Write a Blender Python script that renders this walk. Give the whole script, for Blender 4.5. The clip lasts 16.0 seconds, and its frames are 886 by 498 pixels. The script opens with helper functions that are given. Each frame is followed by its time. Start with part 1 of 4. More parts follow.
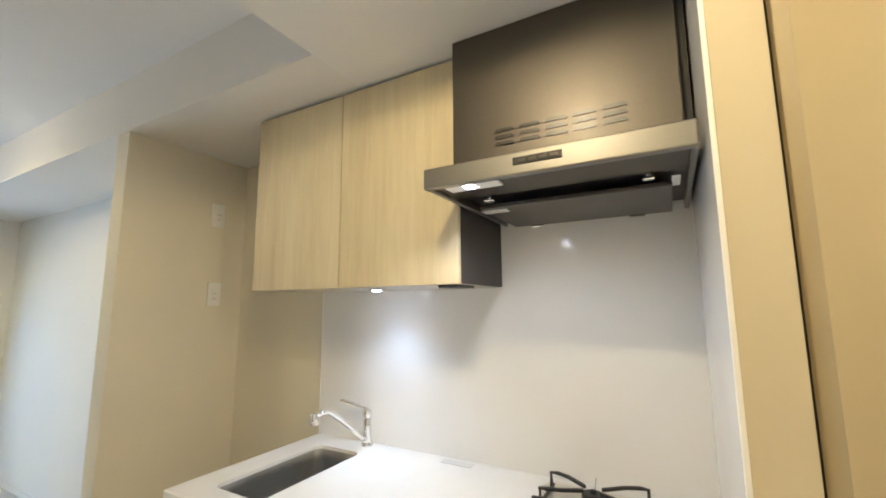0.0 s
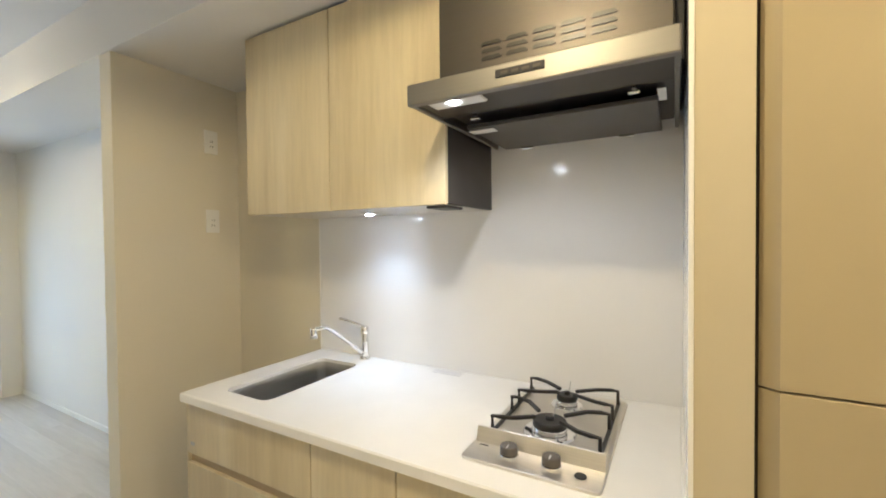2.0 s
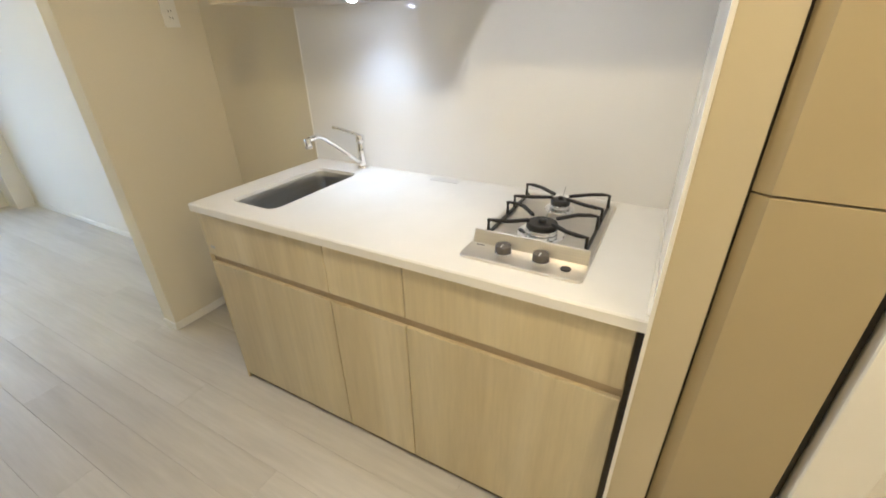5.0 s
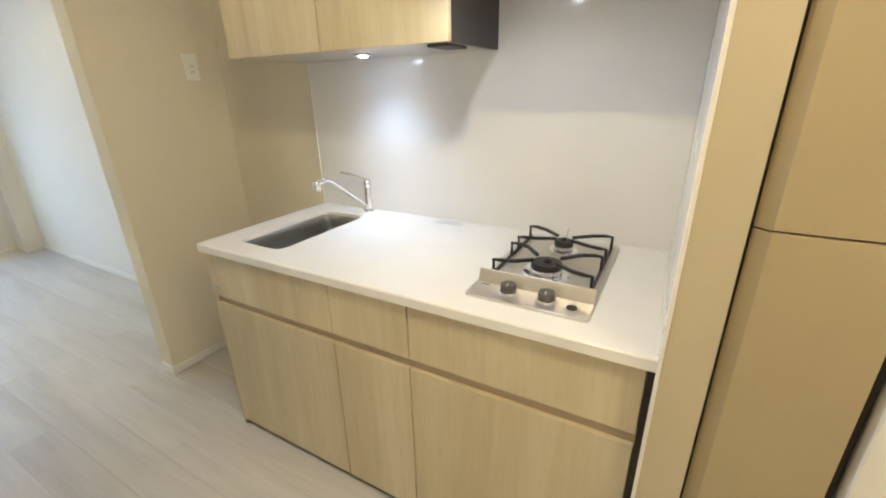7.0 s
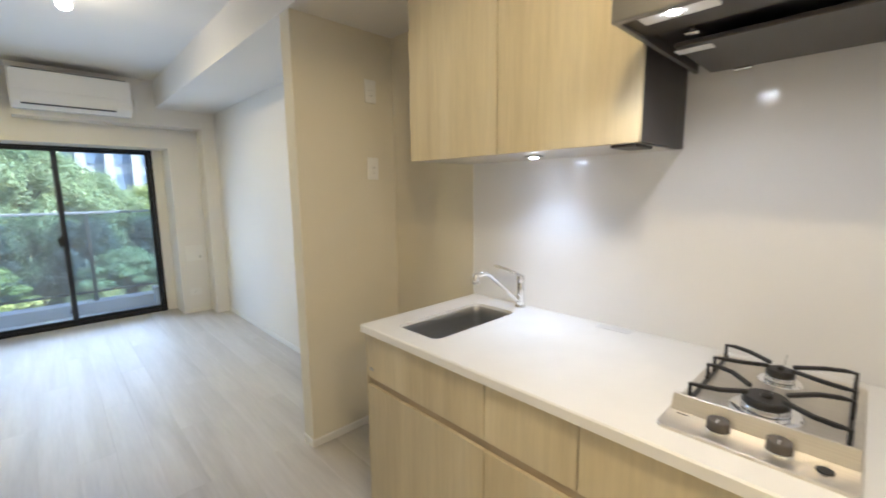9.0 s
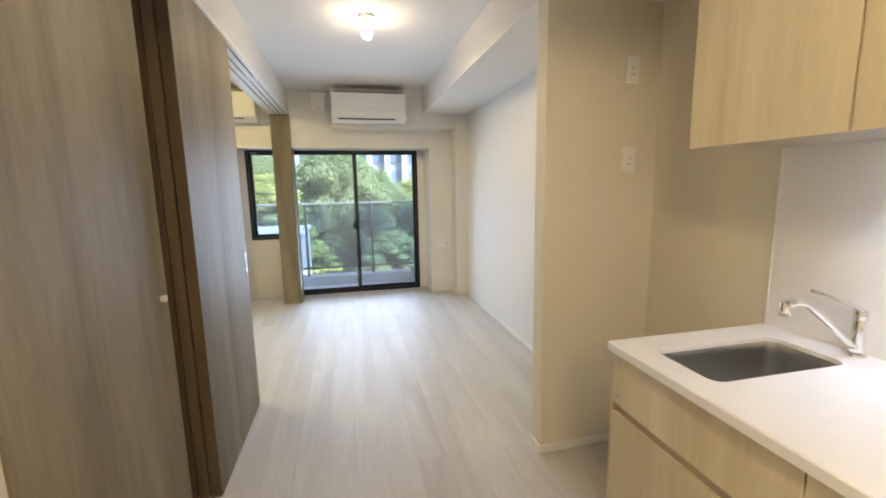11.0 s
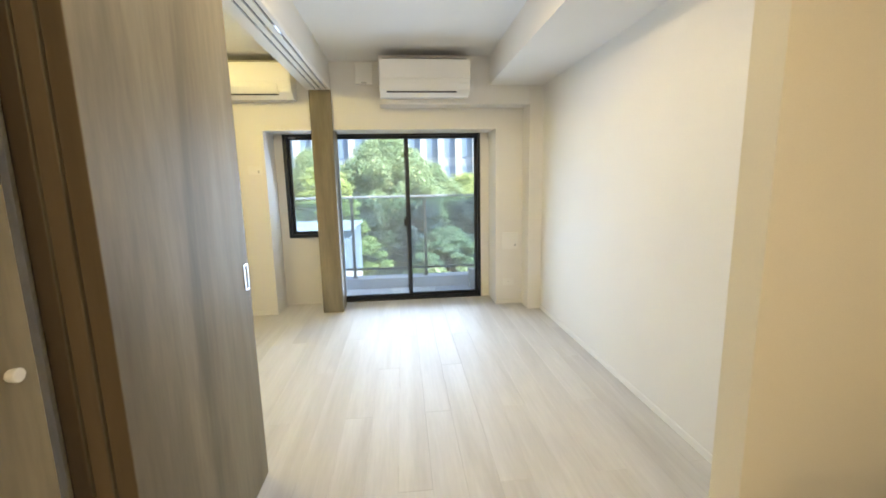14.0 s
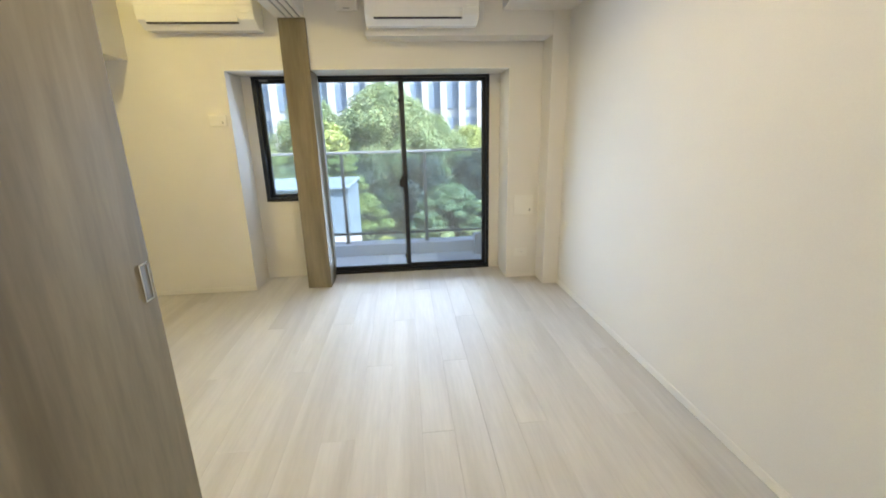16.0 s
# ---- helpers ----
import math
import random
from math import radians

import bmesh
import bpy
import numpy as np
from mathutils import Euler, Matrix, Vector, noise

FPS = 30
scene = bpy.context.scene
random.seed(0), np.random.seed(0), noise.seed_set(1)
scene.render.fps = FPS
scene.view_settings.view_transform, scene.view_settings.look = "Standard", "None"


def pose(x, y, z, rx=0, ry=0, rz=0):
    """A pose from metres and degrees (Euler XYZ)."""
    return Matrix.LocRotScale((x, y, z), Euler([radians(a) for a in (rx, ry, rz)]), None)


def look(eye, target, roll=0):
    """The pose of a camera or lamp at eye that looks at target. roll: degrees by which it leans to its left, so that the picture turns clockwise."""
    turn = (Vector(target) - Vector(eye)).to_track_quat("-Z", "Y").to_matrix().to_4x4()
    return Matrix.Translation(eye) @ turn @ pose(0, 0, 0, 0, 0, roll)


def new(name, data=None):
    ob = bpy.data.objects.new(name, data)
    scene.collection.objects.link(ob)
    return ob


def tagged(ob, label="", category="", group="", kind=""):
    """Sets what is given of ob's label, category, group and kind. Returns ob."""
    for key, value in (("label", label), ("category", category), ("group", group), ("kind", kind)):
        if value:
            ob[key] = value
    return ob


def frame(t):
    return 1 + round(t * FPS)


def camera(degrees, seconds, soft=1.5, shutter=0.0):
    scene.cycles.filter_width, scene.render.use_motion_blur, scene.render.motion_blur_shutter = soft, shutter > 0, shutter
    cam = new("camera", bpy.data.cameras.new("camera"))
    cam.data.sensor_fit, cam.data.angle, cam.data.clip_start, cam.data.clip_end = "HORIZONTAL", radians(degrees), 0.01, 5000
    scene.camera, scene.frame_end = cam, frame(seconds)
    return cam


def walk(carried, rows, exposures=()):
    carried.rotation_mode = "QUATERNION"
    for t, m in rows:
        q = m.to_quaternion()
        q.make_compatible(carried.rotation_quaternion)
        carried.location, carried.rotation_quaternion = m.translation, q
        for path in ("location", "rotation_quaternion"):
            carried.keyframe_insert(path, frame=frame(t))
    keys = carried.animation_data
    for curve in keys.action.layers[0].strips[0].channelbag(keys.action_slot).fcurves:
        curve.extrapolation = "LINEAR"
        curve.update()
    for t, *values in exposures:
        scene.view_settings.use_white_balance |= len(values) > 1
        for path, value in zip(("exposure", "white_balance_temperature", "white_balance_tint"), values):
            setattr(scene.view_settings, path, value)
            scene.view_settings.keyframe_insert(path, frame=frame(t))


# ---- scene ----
cam = camera(94.1, 16.0, soft=1.8, shutter=0.3)
PATH = [
    (0, (-0.265, 0.162, 1.414), (-1.221, 1.897, 1.688), -0.4),
    (0.5, (-0.254, 0.163, 1.395), (-1.216, 1.896, 1.673), -0.5),
    (1, (-0.233, 0.16, 1.386), (-1.206, 1.895, 1.593), -0.3),
    (1.5, (-0.217, 0.158, 1.378), (-1.195, 1.899, 1.474), -0.4),
    (2, (-0.21, 0.161, 1.367), (-1.191, 1.903, 1.329), -0.5),
    (2.5, (-0.218, 0.159, 1.367), (-1.186, 1.898, 1.171), -0.7),
    (3, (-0.217, 0.165, 1.366), (-1.179, 1.881, 1.009), -0.8),
    (3.5, (-0.218, 0.167, 1.367), (-1.163, 1.854, 0.855), -1.0),
    (4, (-0.222, 0.169, 1.366), (-1.145, 1.815, 0.706), -1.1),
    (4.5, (-0.224, 0.174, 1.366), (-1.126, 1.768, 0.563), -1.4),
    (4.7, (-0.224, 0.173, 1.368), (-1.114, 1.746, 0.511), -1.3),
    (5.2, (-0.225, 0.171, 1.370), (-1.073, 1.698, 0.407), -1.3),
    (5.75, (-0.225, 0.168, 1.371), (-1.048, 1.652, 0.326), -1.3),
    (6.3, (-0.223, 0.165, 1.371), (-1.075, 1.702, 0.414), -1.3),
    (6.8, (-0.222, 0.161, 1.369), (-1.126, 1.752, 0.562), -1.3),
    (7, (-0.225, 0.153, 1.353), (-1.141, 1.781, 0.638), -1.1),
    (7.5, (-0.224, 0.145, 1.354), (-1.181, 1.819, 0.823), -0.9),
    (8, (-0.224, 0.151, 1.357), (-1.261, 1.819, 0.978), -0.8),
    (8.5, (-0.268, 0.147, 1.358), (-1.467, 1.719, 1.055), -0.7),
    (9, (-0.37, 0.118, 1.361), (-1.8, 1.487, 1.077), -0.6),
    (9.5, (-0.454, 0.109, 1.372), (-2.099, 1.21, 1.085), -0.6),
    (10, (-0.495, 0.118, 1.372), (-2.296, 0.936, 1.076), -0.9),
    (10.2, (-0.491, 0.123, 1.389), (-2.333, 0.839, 1.084), -0.9),
    (10.7, (-0.513, 0.125, 1.384), (-2.420, 0.652, 1.075), -1.0),
    (11.3, (-0.577, 0.124, 1.362), (-2.521, 0.488, 1.058), -1.1),
    (11.9, (-0.692, 0.120, 1.337), (-2.650, 0.398, 1.035), -1.2),
    (12.3, (-0.807, 0.116, 1.323), (-2.77, 0.354, 1.02), -1.2),
    (12.5, (-0.872, 0.11, 1.319), (-2.834, 0.343, 1.012), -1.0),
    (13, (-1.078, 0.141, 1.312), (-3.042, 0.358, 1.003), -1.1),
    (13.5, (-1.261, 0.184, 1.347), (-3.224, 0.38, 1.017), -1.0),
    (14, (-1.438, 0.162, 1.314), (-3.403, 0.351, 0.991), -1.2),
    (14.5, (-1.572, 0.159, 1.327), (-3.53, 0.339, 0.96), -1.2),
    (15, (-1.716, 0.192, 1.309), (-3.662, 0.361, 0.878), -1.2),
    (15.5, (-1.882, 0.23, 1.326), (-3.811, 0.398, 0.828), -1.2),
    (16, (-2.045, 0.23, 1.312), (-3.965, 0.395, 0.776), -1.4),
]
walk(cam, [(t, look(eye, target, roll)) for t, eye, target, roll in PATH], exposures=[(0.0, 1.81, 5420, 12.5), (4.5, 1.81, 5420, 12.5), (7.5, 1.81, 5390, 12.5), (9.0, 1.75, 5340, 15), (10.0, 1.70, 5520, 19), (12.5, 2.03, 6100, 16.5), (13.5, 2.06, 6010, 14.5), (14.5, 2.08, 5920, 14), (16.0, 1.84, 5930, 15)])

# world, sun and lamps
SUN_EL, SUN_AZ = radians(50), radians(40)
world = bpy.data.worlds.new("sky")
scene.world = world
world.use_nodes = True
_sky = world.node_tree.nodes.new("ShaderNodeTexSky")
_sky.sky_type, _sky.sun_disc, _sky.sun_elevation, _sky.sun_rotation = "NISHITA", False, SUN_EL, SUN_AZ
world.node_tree.links.new(_sky.outputs[0], world.node_tree.nodes["Background"].inputs[0])
world.node_tree.nodes["Background"].inputs[1].default_value = 0.15


def lamp(name, kind, place, target, energy, colour, **kw):
    d = bpy.data.lights.new(name, kind)
    d.energy, d.color = energy, colour
    for k, v in kw.items():
        if k == "angle": d.angle = v
        if k == "size": d.shadow_soft_size = v
        if k == "spot": d.spot_size = v
        if k == "blend": d.spot_blend = v
        if k == "spread": d.spread = v
        if k == "wide": d.shape, d.size, d.size_y = "RECTANGLE", v[0], v[1]
    ob = new(name, d)
    ob.matrix_world = look(place, target)
    return ob


WARM, NEUTRAL = (1.0, 0.735, 0.36), (1.0, 0.93, 0.82)
_dir = Vector((math.sin(SUN_AZ) * math.cos(SUN_EL), math.cos(SUN_AZ) * math.cos(SUN_EL), math.sin(SUN_EL)))
lamp("sun", "SUN", _dir * 40, (0, 0, 0), 5.0, (1, 0.96, 0.9), angle=radians(0.6))
lamp("window_daylight", "AREA", (-5.75, 0.24, 0.95), (-4.2, 0.24, 0.78), 7.2, (0.68, 0.84, 1.0), wide=(1.4, 1.6), spread=radians(135))
lamp("bedroom_daylight", "AREA", (-5.96, -0.83, 1.3), (-4.6, -0.83, 0.8), 0.8, (0.68, 0.84, 1.0), wide=(0.36, 1.0))
lamp("living_bulb_light", "POINT", (-3.425, 0.30, 2.35), (-3.425, 0.30, 0), 1.0, (1.0, 0.73, 0.36), size=0.035)
lamp("living_bulb_front_light", "SPOT", (-3.425, 0.30, 2.345), (-3.425, 0.30, 0), 5.0, (1.0, 0.73, 0.36), size=0.035, spot=radians(174), blend=0.3)
lamp("bedroom_bulb_light", "POINT", (-4.0, -1.65, 2.35), (-4.0, -1.65, 0), 9.5, (1.0, 0.76, 0.19), size=0.045)
lamp("downlight_light", "SPOT", (-0.55, 0.40, 2.185), (-0.55, 0.40, 0), 13.6, WARM, size=0.04, spot=radians(176), blend=0.15)
# unseen lamp added in the hall to brighten stub wall and cabinet fronts
lamp("hall_fill_light", "SPOT", (0.8, 0.2, 2.185), (0.8, 0.2, 0), 18, WARM, size=0.04, spot=radians(176), blend=0.15)
lamp("cabinet_led_light", "SPOT", (-1.25, 1.425, 1.47), (-1.25, 1.450, 0), 3.0, (0.78, 0.89, 1.0), size=0.03, spot=radians(118), blend=1.0)
lamp("hood_lamp_light", "SPOT", (-0.685, 1.075, 1.702), (-0.60, 1.2, 0.85), 1.9, NEUTRAL, size=0.02, spot=radians(150), blend=0.6)


# materials
def principled(name, colour, rough=0.5, metal=0.0, spec=0.5):
    m = bpy.data.materials.new(name)
    m.use_nodes = True
    b = m.node_tree.nodes["Principled BSDF"]
    b.inputs["Base Color"].default_value = (*colour, 1)
    b.inputs["Roughness"].default_value = rough
    b.inputs["Metallic"].default_value = metal
    b.inputs["Specular IOR Level"].default_value = spec
    return m, m.node_tree, b


def coords(nt, scale=(1, 1, 1), space="Object"):
    tc = nt.nodes.new("ShaderNodeTexCoord")
    mp = nt.nodes.new("ShaderNodeMapping")
    mp.inputs["Scale"].default_value = scale
    nt.links.new(tc.outputs[space], mp.inputs["Vector"])
    return mp.outputs["Vector"]


def noise_tex(nt, vec, scale, detail=4.0, rough=0.55, warp=0.0):
    n = nt.nodes.new("ShaderNodeTexNoise")
    n.inputs["Scale"].default_value, n.inputs["Detail"].default_value = scale, detail
    n.inputs["Roughness"].default_value, n.inputs["Distortion"].default_value = rough, warp
    nt.links.new(vec, n.inputs["Vector"])
    return n.outputs["Fac"]


def ramp(nt, fac, stops):
    r = nt.nodes.new("ShaderNodeValToRGB")
    while len(r.color_ramp.elements) < len(stops):
        r.color_ramp.elements.new(0.5)
    for e, (p, c) in zip(r.color_ramp.elements, stops):
        e.position, e.color = p, (*c, 1)
    nt.links.new(fac, r.inputs["Fac"])
    return r.outputs["Color"]


def mix(nt, a, b, fac, mode="MIX"):
    n = nt.nodes.new("ShaderNodeMix")
    n.data_type, n.blend_type = "RGBA", mode
    for sock, v in ((n.inputs[6], a), (n.inputs[7], b), (n.inputs[0], fac)):
        if isinstance(v, (int, float)):
            sock.default_value = v
        elif isinstance(v, tuple):
            sock.default_value = (*v, 1)
        else:
            nt.links.new(v, sock)
    return n.outputs[2]


def bump(nt, b, height, strength, distance):
    n = nt.nodes.new("ShaderNodeBump")
    n.inputs["Strength"].default_value, n.inputs["Distance"].default_value = strength, distance
    nt.links.new(height, n.inputs["Height"])
    nt.links.new(n.outputs["Normal"], b.inputs["Normal"])


def spread(nt, fac, lo, hi):
    n = nt.nodes.new("ShaderNodeMapRange")
    n.inputs["To Min"].default_value, n.inputs["To Max"].default_value = lo, hi
    nt.links.new(fac, n.inputs["Value"])
    return n.outputs["Result"]


def plain(name, colour, rough=0.5, metal=0.0, vary=0.06, scale=3.0, grain=0.0, spec=0.5, grain_scale=220):
    """Paint, plastic, metal: two scales of unevenness in colour and gloss, and a fine relief."""
    m, nt, b = principled(name, colour, rough, metal, spec)
    v = coords(nt)
    big, fine = noise_tex(nt, v, scale, 3), noise_tex(nt, v, grain_scale, 3)
    dark = tuple(c * (1 - vary) for c in colour)
    light = tuple(min(1, c * (1 + vary)) for c in colour)
    nt.links.new(ramp(nt, big, [(0.3, dark), (0.7, light)]), b.inputs["Base Color"])
    nt.links.new(spread(nt, big, max(0.02, rough - 0.06), rough + 0.06), b.inputs["Roughness"])
    if grain:
        bump(nt, b, fine, grain, 0.001)
    return m


def wood(name, dark, mid, light, axis, rough=0.45, vary=0.12, stretch=1.0, space="Object", random_tone=True, spec=0.35, tone=0.93):
    """Printed wood grain that runs along an axis, with broad cathedral bands, fine fibres and a tone of its own per piece."""
    m, nt, b = principled(name, mid, rough, 0, spec)
    sc = [7.0 * stretch] * 3
    sc["xyz".index(axis)] = 0.55
    v = coords(nt, tuple(sc), space)
    if random_tone:
        info = nt.nodes.new("ShaderNodeObjectInfo")
        off = nt.nodes.new("ShaderNodeVectorMath")
        off.operation = "MULTIPLY_ADD"
        comb = nt.nodes.new("ShaderNodeCombineXYZ")
        for i in range(3):
            nt.links.new(info.outputs["Random"], comb.inputs[i])
        nt.links.new(comb.outputs[0], off.inputs[0])
        off.inputs[1].default_value = (37, 53, 71)
        nt.links.new(v, off.inputs[2])
        v = off.outputs[0]
    broad = noise_tex(nt, v, 0.9, 3, 0.5, 0.7)
    fibre = noise_tex(nt, v, 9.0, 5, 0.65, 0.2)
    c1 = ramp(nt, broad, [(0.28, dark), (0.5, mid), (0.72, light)])
    c2 = ramp(nt, fibre, [(0.32, tuple(x * (1 - vary) for x in (1, 1, 1))), (0.68, (1, 1, 1))])
    c = mix(nt, c1, c2, 1.0, "MULTIPLY")
    if random_tone:
        t = ramp(nt, info.outputs["Random"], [(0, (tone, tone, tone)), (1, (1, 1, 1))])
        c = mix(nt, c, t, 1.0, "MULTIPLY")
    nt.links.new(c, b.inputs["Base Color"])
    nt.links.new(spread(nt, fibre, rough - 0.05, rough + 0.1), b.inputs["Roughness"])
    bump(nt, b, fibre, 0.12, 0.0006)
    return m


def wallcloth(name, colour):
    m, nt, b = principled(name, colour, 0.85, 0, 0.2)
    v = coords(nt)
    big = noise_tex(nt, v, 1.3, 3)
    fine = noise_tex(nt, v, 260, 4, 0.7)
    weave = noise_tex(nt, coords(nt, (60, 60, 420)), 1.0, 2)
    c = ramp(nt, big, [(0.3, tuple(x * 0.965 for x in colour)), (0.7, colour)])
    c = mix(nt, c, ramp(nt, fine, [(0.3, (0.95, 0.95, 0.95)), (0.7, (1, 1, 1))]), 1.0, "MULTIPLY")
    nt.links.new(c, b.inputs["Base Color"])
    h = nt.nodes.new("ShaderNodeMath")
    h.operation = "ADD"
    nt.links.new(fine, h.inputs[0]); nt.links.new(weave, h.inputs[1])
    bump(nt, b, h.outputs[0], 0.25, 0.0012)
    return m


def glass(name, tint, rough=0.0, share=0.9, gloss=0.06):
    m = bpy.data.materials.new(name)
    m.use_nodes = True
    nt = m.node_tree
    nt.nodes.remove(nt.nodes["Principled BSDF"])
    t, g, x = (nt.nodes.new("ShaderNodeBsdf" + k) for k in ("Transparent", "Glossy", "Diffuse"))
    t.inputs[0].default_value = (*tint, 1)
    g.inputs["Roughness"].default_value = rough
    fr = nt.nodes.new("ShaderNodeFresnel")
    fr.inputs[0].default_value = 1.33
    mx = nt.nodes.new("ShaderNodeMixShader")
    nt.links.new(fr.outputs[0], mx.inputs[0])
    nt.links.new(t.outputs[0], mx.inputs[1]); nt.links.new(g.outputs[0], mx.inputs[2])
    # pale bluish diffuse share: a veil of glare painted into the glass
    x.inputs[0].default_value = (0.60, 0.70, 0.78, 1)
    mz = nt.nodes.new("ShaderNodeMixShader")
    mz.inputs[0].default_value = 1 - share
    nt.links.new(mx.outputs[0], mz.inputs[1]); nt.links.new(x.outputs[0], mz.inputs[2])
    nt.links.new(mz.outputs[0], nt.nodes["Material Output"].inputs[0])
    return m


def glow(name, colour, strength):
    m, nt, b = principled(name, colour, 0.4)
    b.inputs["Emission Color"].default_value = (*colour, 1)
    b.inputs["Emission Strength"].default_value = strength
    return m


def brushed(name, colour, rough, axis="x", metal=1.0, lines=1.0):
    m, nt, b = principled(name, colour, rough, metal)
    sc = [420, 420, 420]
    sc["xyz".index(axis)] = 3
    f = noise_tex(nt, coords(nt, tuple(sc)), 1.0, 3)
    big = noise_tex(nt, coords(nt), 6, 3)
    nt.links.new(ramp(nt, f, [(0.3, tuple(c * (1 - 0.12 * lines) for c in colour)), (0.7, colour)]), b.inputs["Base Color"])
    nt.links.new(spread(nt, big, rough - 0.05, rough + 0.07), b.inputs["Roughness"])
    bump(nt, b, f, 0.08 * lines, 0.0004)
    return m


M_WALL = wallcloth("wall_cloth", (0.80, 0.78, 0.735))
# the wall cloth again, with the kitchen's yellow lamplight put into its colour
M_KWALL = wallcloth("warm_lit_wall_cloth", (0.75, 0.70, 0.57))
M_CEIL = wallcloth("ceiling_cloth", (0.82, 0.81, 0.78))
M_TRIM = plain("white_trim", (0.80, 0.78, 0.73), 0.4, vary=0.03)
M_CREAM = plain("cream_laminate", (0.53, 0.465, 0.32), 0.42, vary=0.03, grain=0.05)
M_TALL = plain("tan_laminate", (0.41, 0.34, 0.20), 0.42, vary=0.03, grain=0.05)
M_GREYGAP = plain("shadow_gap_backing", (0.03, 0.025, 0.02), 0.8)
M_PLANK = wood("pale_ash_floor", (0.55, 0.525, 0.49), (0.63, 0.608, 0.575), (0.69, 0.67, 0.64), "x", 0.46, 0.10, 1.0, random_tone=True, spec=0.3, tone=0.965)
M_SUBFLOOR = plain("floor_joint", (0.42, 0.375, 0.33), 0.8)
M_CAB = wood("ash_laminate", (0.57, 0.48, 0.30), (0.66, 0.575, 0.375), (0.71, 0.63, 0.44), "z", 0.42, 0.10, 1.0)
M_DOOR = wood("grey_oak_laminate", (0.165, 0.138, 0.088), (0.262, 0.226, 0.155), (0.35, 0.308, 0.218), "z", 0.5, 0.20, 0.7, spec=0.22)
M_DOOREDGE = wood("oak_edge", (0.11, 0.08, 0.045), (0.15, 0.11, 0.065), (0.18, 0.135, 0.085), "z", 0.45, 0.1, 1.0)
# darker ash: the shade inside the finger groove is put into the colour
M_GROOVE = wood("ash_groove_painted_shade", (0.44, 0.35, 0.22), (0.50, 0.40, 0.26), (0.54, 0.44, 0.30), "x", 0.5, 0.1, 1.0)
M_CHAR = plain("charcoal_board", (0.055, 0.048, 0.043), 0.45, vary=0.08, grain=0.1)
M_TOP = plain("white_solid_surface", (0.84, 0.83, 0.80), 0.22, vary=0.015, scale=9)
M_SPLASH = plain("glossy_white_panel", (0.80, 0.79, 0.77), 0.12, vary=0.015, scale=2)
M_STEEL = brushed("brushed_steel", (0.72, 0.69, 0.63), 0.42, "x")
M_SINK = brushed("sink_steel", (0.52, 0.52, 0.51), 0.32, "y")
M_HOOD = brushed("hood_metal", (0.125, 0.113, 0.096), 0.45, "x", 1.0, 0.3)
M_HOODBAND = brushed("hood_band_steel", (0.29, 0.275, 0.245), 0.44, "x", 1.0, 0.3)
M_HOODIN = plain("hood_dark_enamel", (0.035, 0.03, 0.026), 0.3)
M_BAFFLE = plain("baffle_enamel", (0.06, 0.053, 0.046), 0.3)
M_CHROME = plain("chrome", (0.86, 0.86, 0.86), 0.07, 1.0, vary=0.01)
M_BLACK = plain("black_enamel_iron", (0.018, 0.017, 0.016), 0.42, vary=0.2, scale=40, grain=0.25)
M_KNOB = plain("smoky_knob", (0.09, 0.08, 0.07), 0.2)
M_ALU = plain("dark_bronze_aluminium", (0.018, 0.021, 0.026), 0.4, 0.3, vary=0.1)
M_RAIL = plain("grey_aluminium", (0.03, 0.034, 0.038), 0.6, 0.0)
M_RAILTOP = plain("light_aluminium", (0.30, 0.32, 0.34), 0.45, 0.3)
# a fifth of the clear pane is diffuse, painting in the daylight glare
M_PANE = glass("hazed_window_glass", (0.95, 0.985, 1.0), 0.0, 0.80)
M_RAILGLASS = glass("smoked_railing_glass", (0.66, 0.75, 0.82), 0.02, 0.995)
M_PLASTIC = plain("white_plastic", (0.80, 0.79, 0.75), 0.35, vary=0.02)
M_ACBODY = plain("ac_plastic", (0.83, 0.82, 0.79), 0.2, vary=0.02)
M_DARK = plain("dark_slot", (0.02, 0.02, 0.02), 0.6)
M_GREY = plain("grey_plastic", (0.42, 0.42, 0.41), 0.5)
# dark metal: the shade inside the door pull is put into its colour
M_RECESS = plain("painted_shade_pull_metal", (0.22, 0.21, 0.19), 0.5, 0.6)
M_STRIP = plain("pale_grey_strip", (0.58, 0.575, 0.56), 0.4)
M_STICKER = plain("paper_sticker", (0.82, 0.82, 0.80), 0.6, vary=0.03)
M_CONC = plain("balcony_concrete", (0.55, 0.57, 0.59), 0.85, vary=0.12, grain=0.5)
M_BULB = glow("bulb_glass", (1.0, 0.86, 0.62), 10)
M_LED = glow("led_lens", (0.92, 0.96, 1.0), 45)
M_HOODLED = glow("hood_led_lens", (1.0, 0.95, 0.85), 45)


# mesh helpers
def ob_mesh(name, bm, material, parent=None, label=""):
    me = bpy.data.meshes.new(name)
    bm.normal_update()
    bm.to_mesh(me)
    bm.free()
    me.materials.append(material)
    ob = new(name, me)
    if parent is not None:
        ob.parent = parent
    if label:
        ob["label"] = label
    return ob


def part(name, bm, material, parent, label=""):
    """One mesh under a thing or part; the bmesh is given in the world's metres."""
    base, up = Vector((0, 0, 0)), parent
    while up is not None:
        base, up = base + up.location, up.parent
    bm.transform(Matrix.Translation(-base))
    return ob_mesh(name, bm, material, parent, label)


def thing(name, place, label, category, group=""):
    e = new(name)
    e.location = place
    e.empty_display_size = 0.1
    bpy.context.view_layer.update()
    return tagged(e, label, category, group)


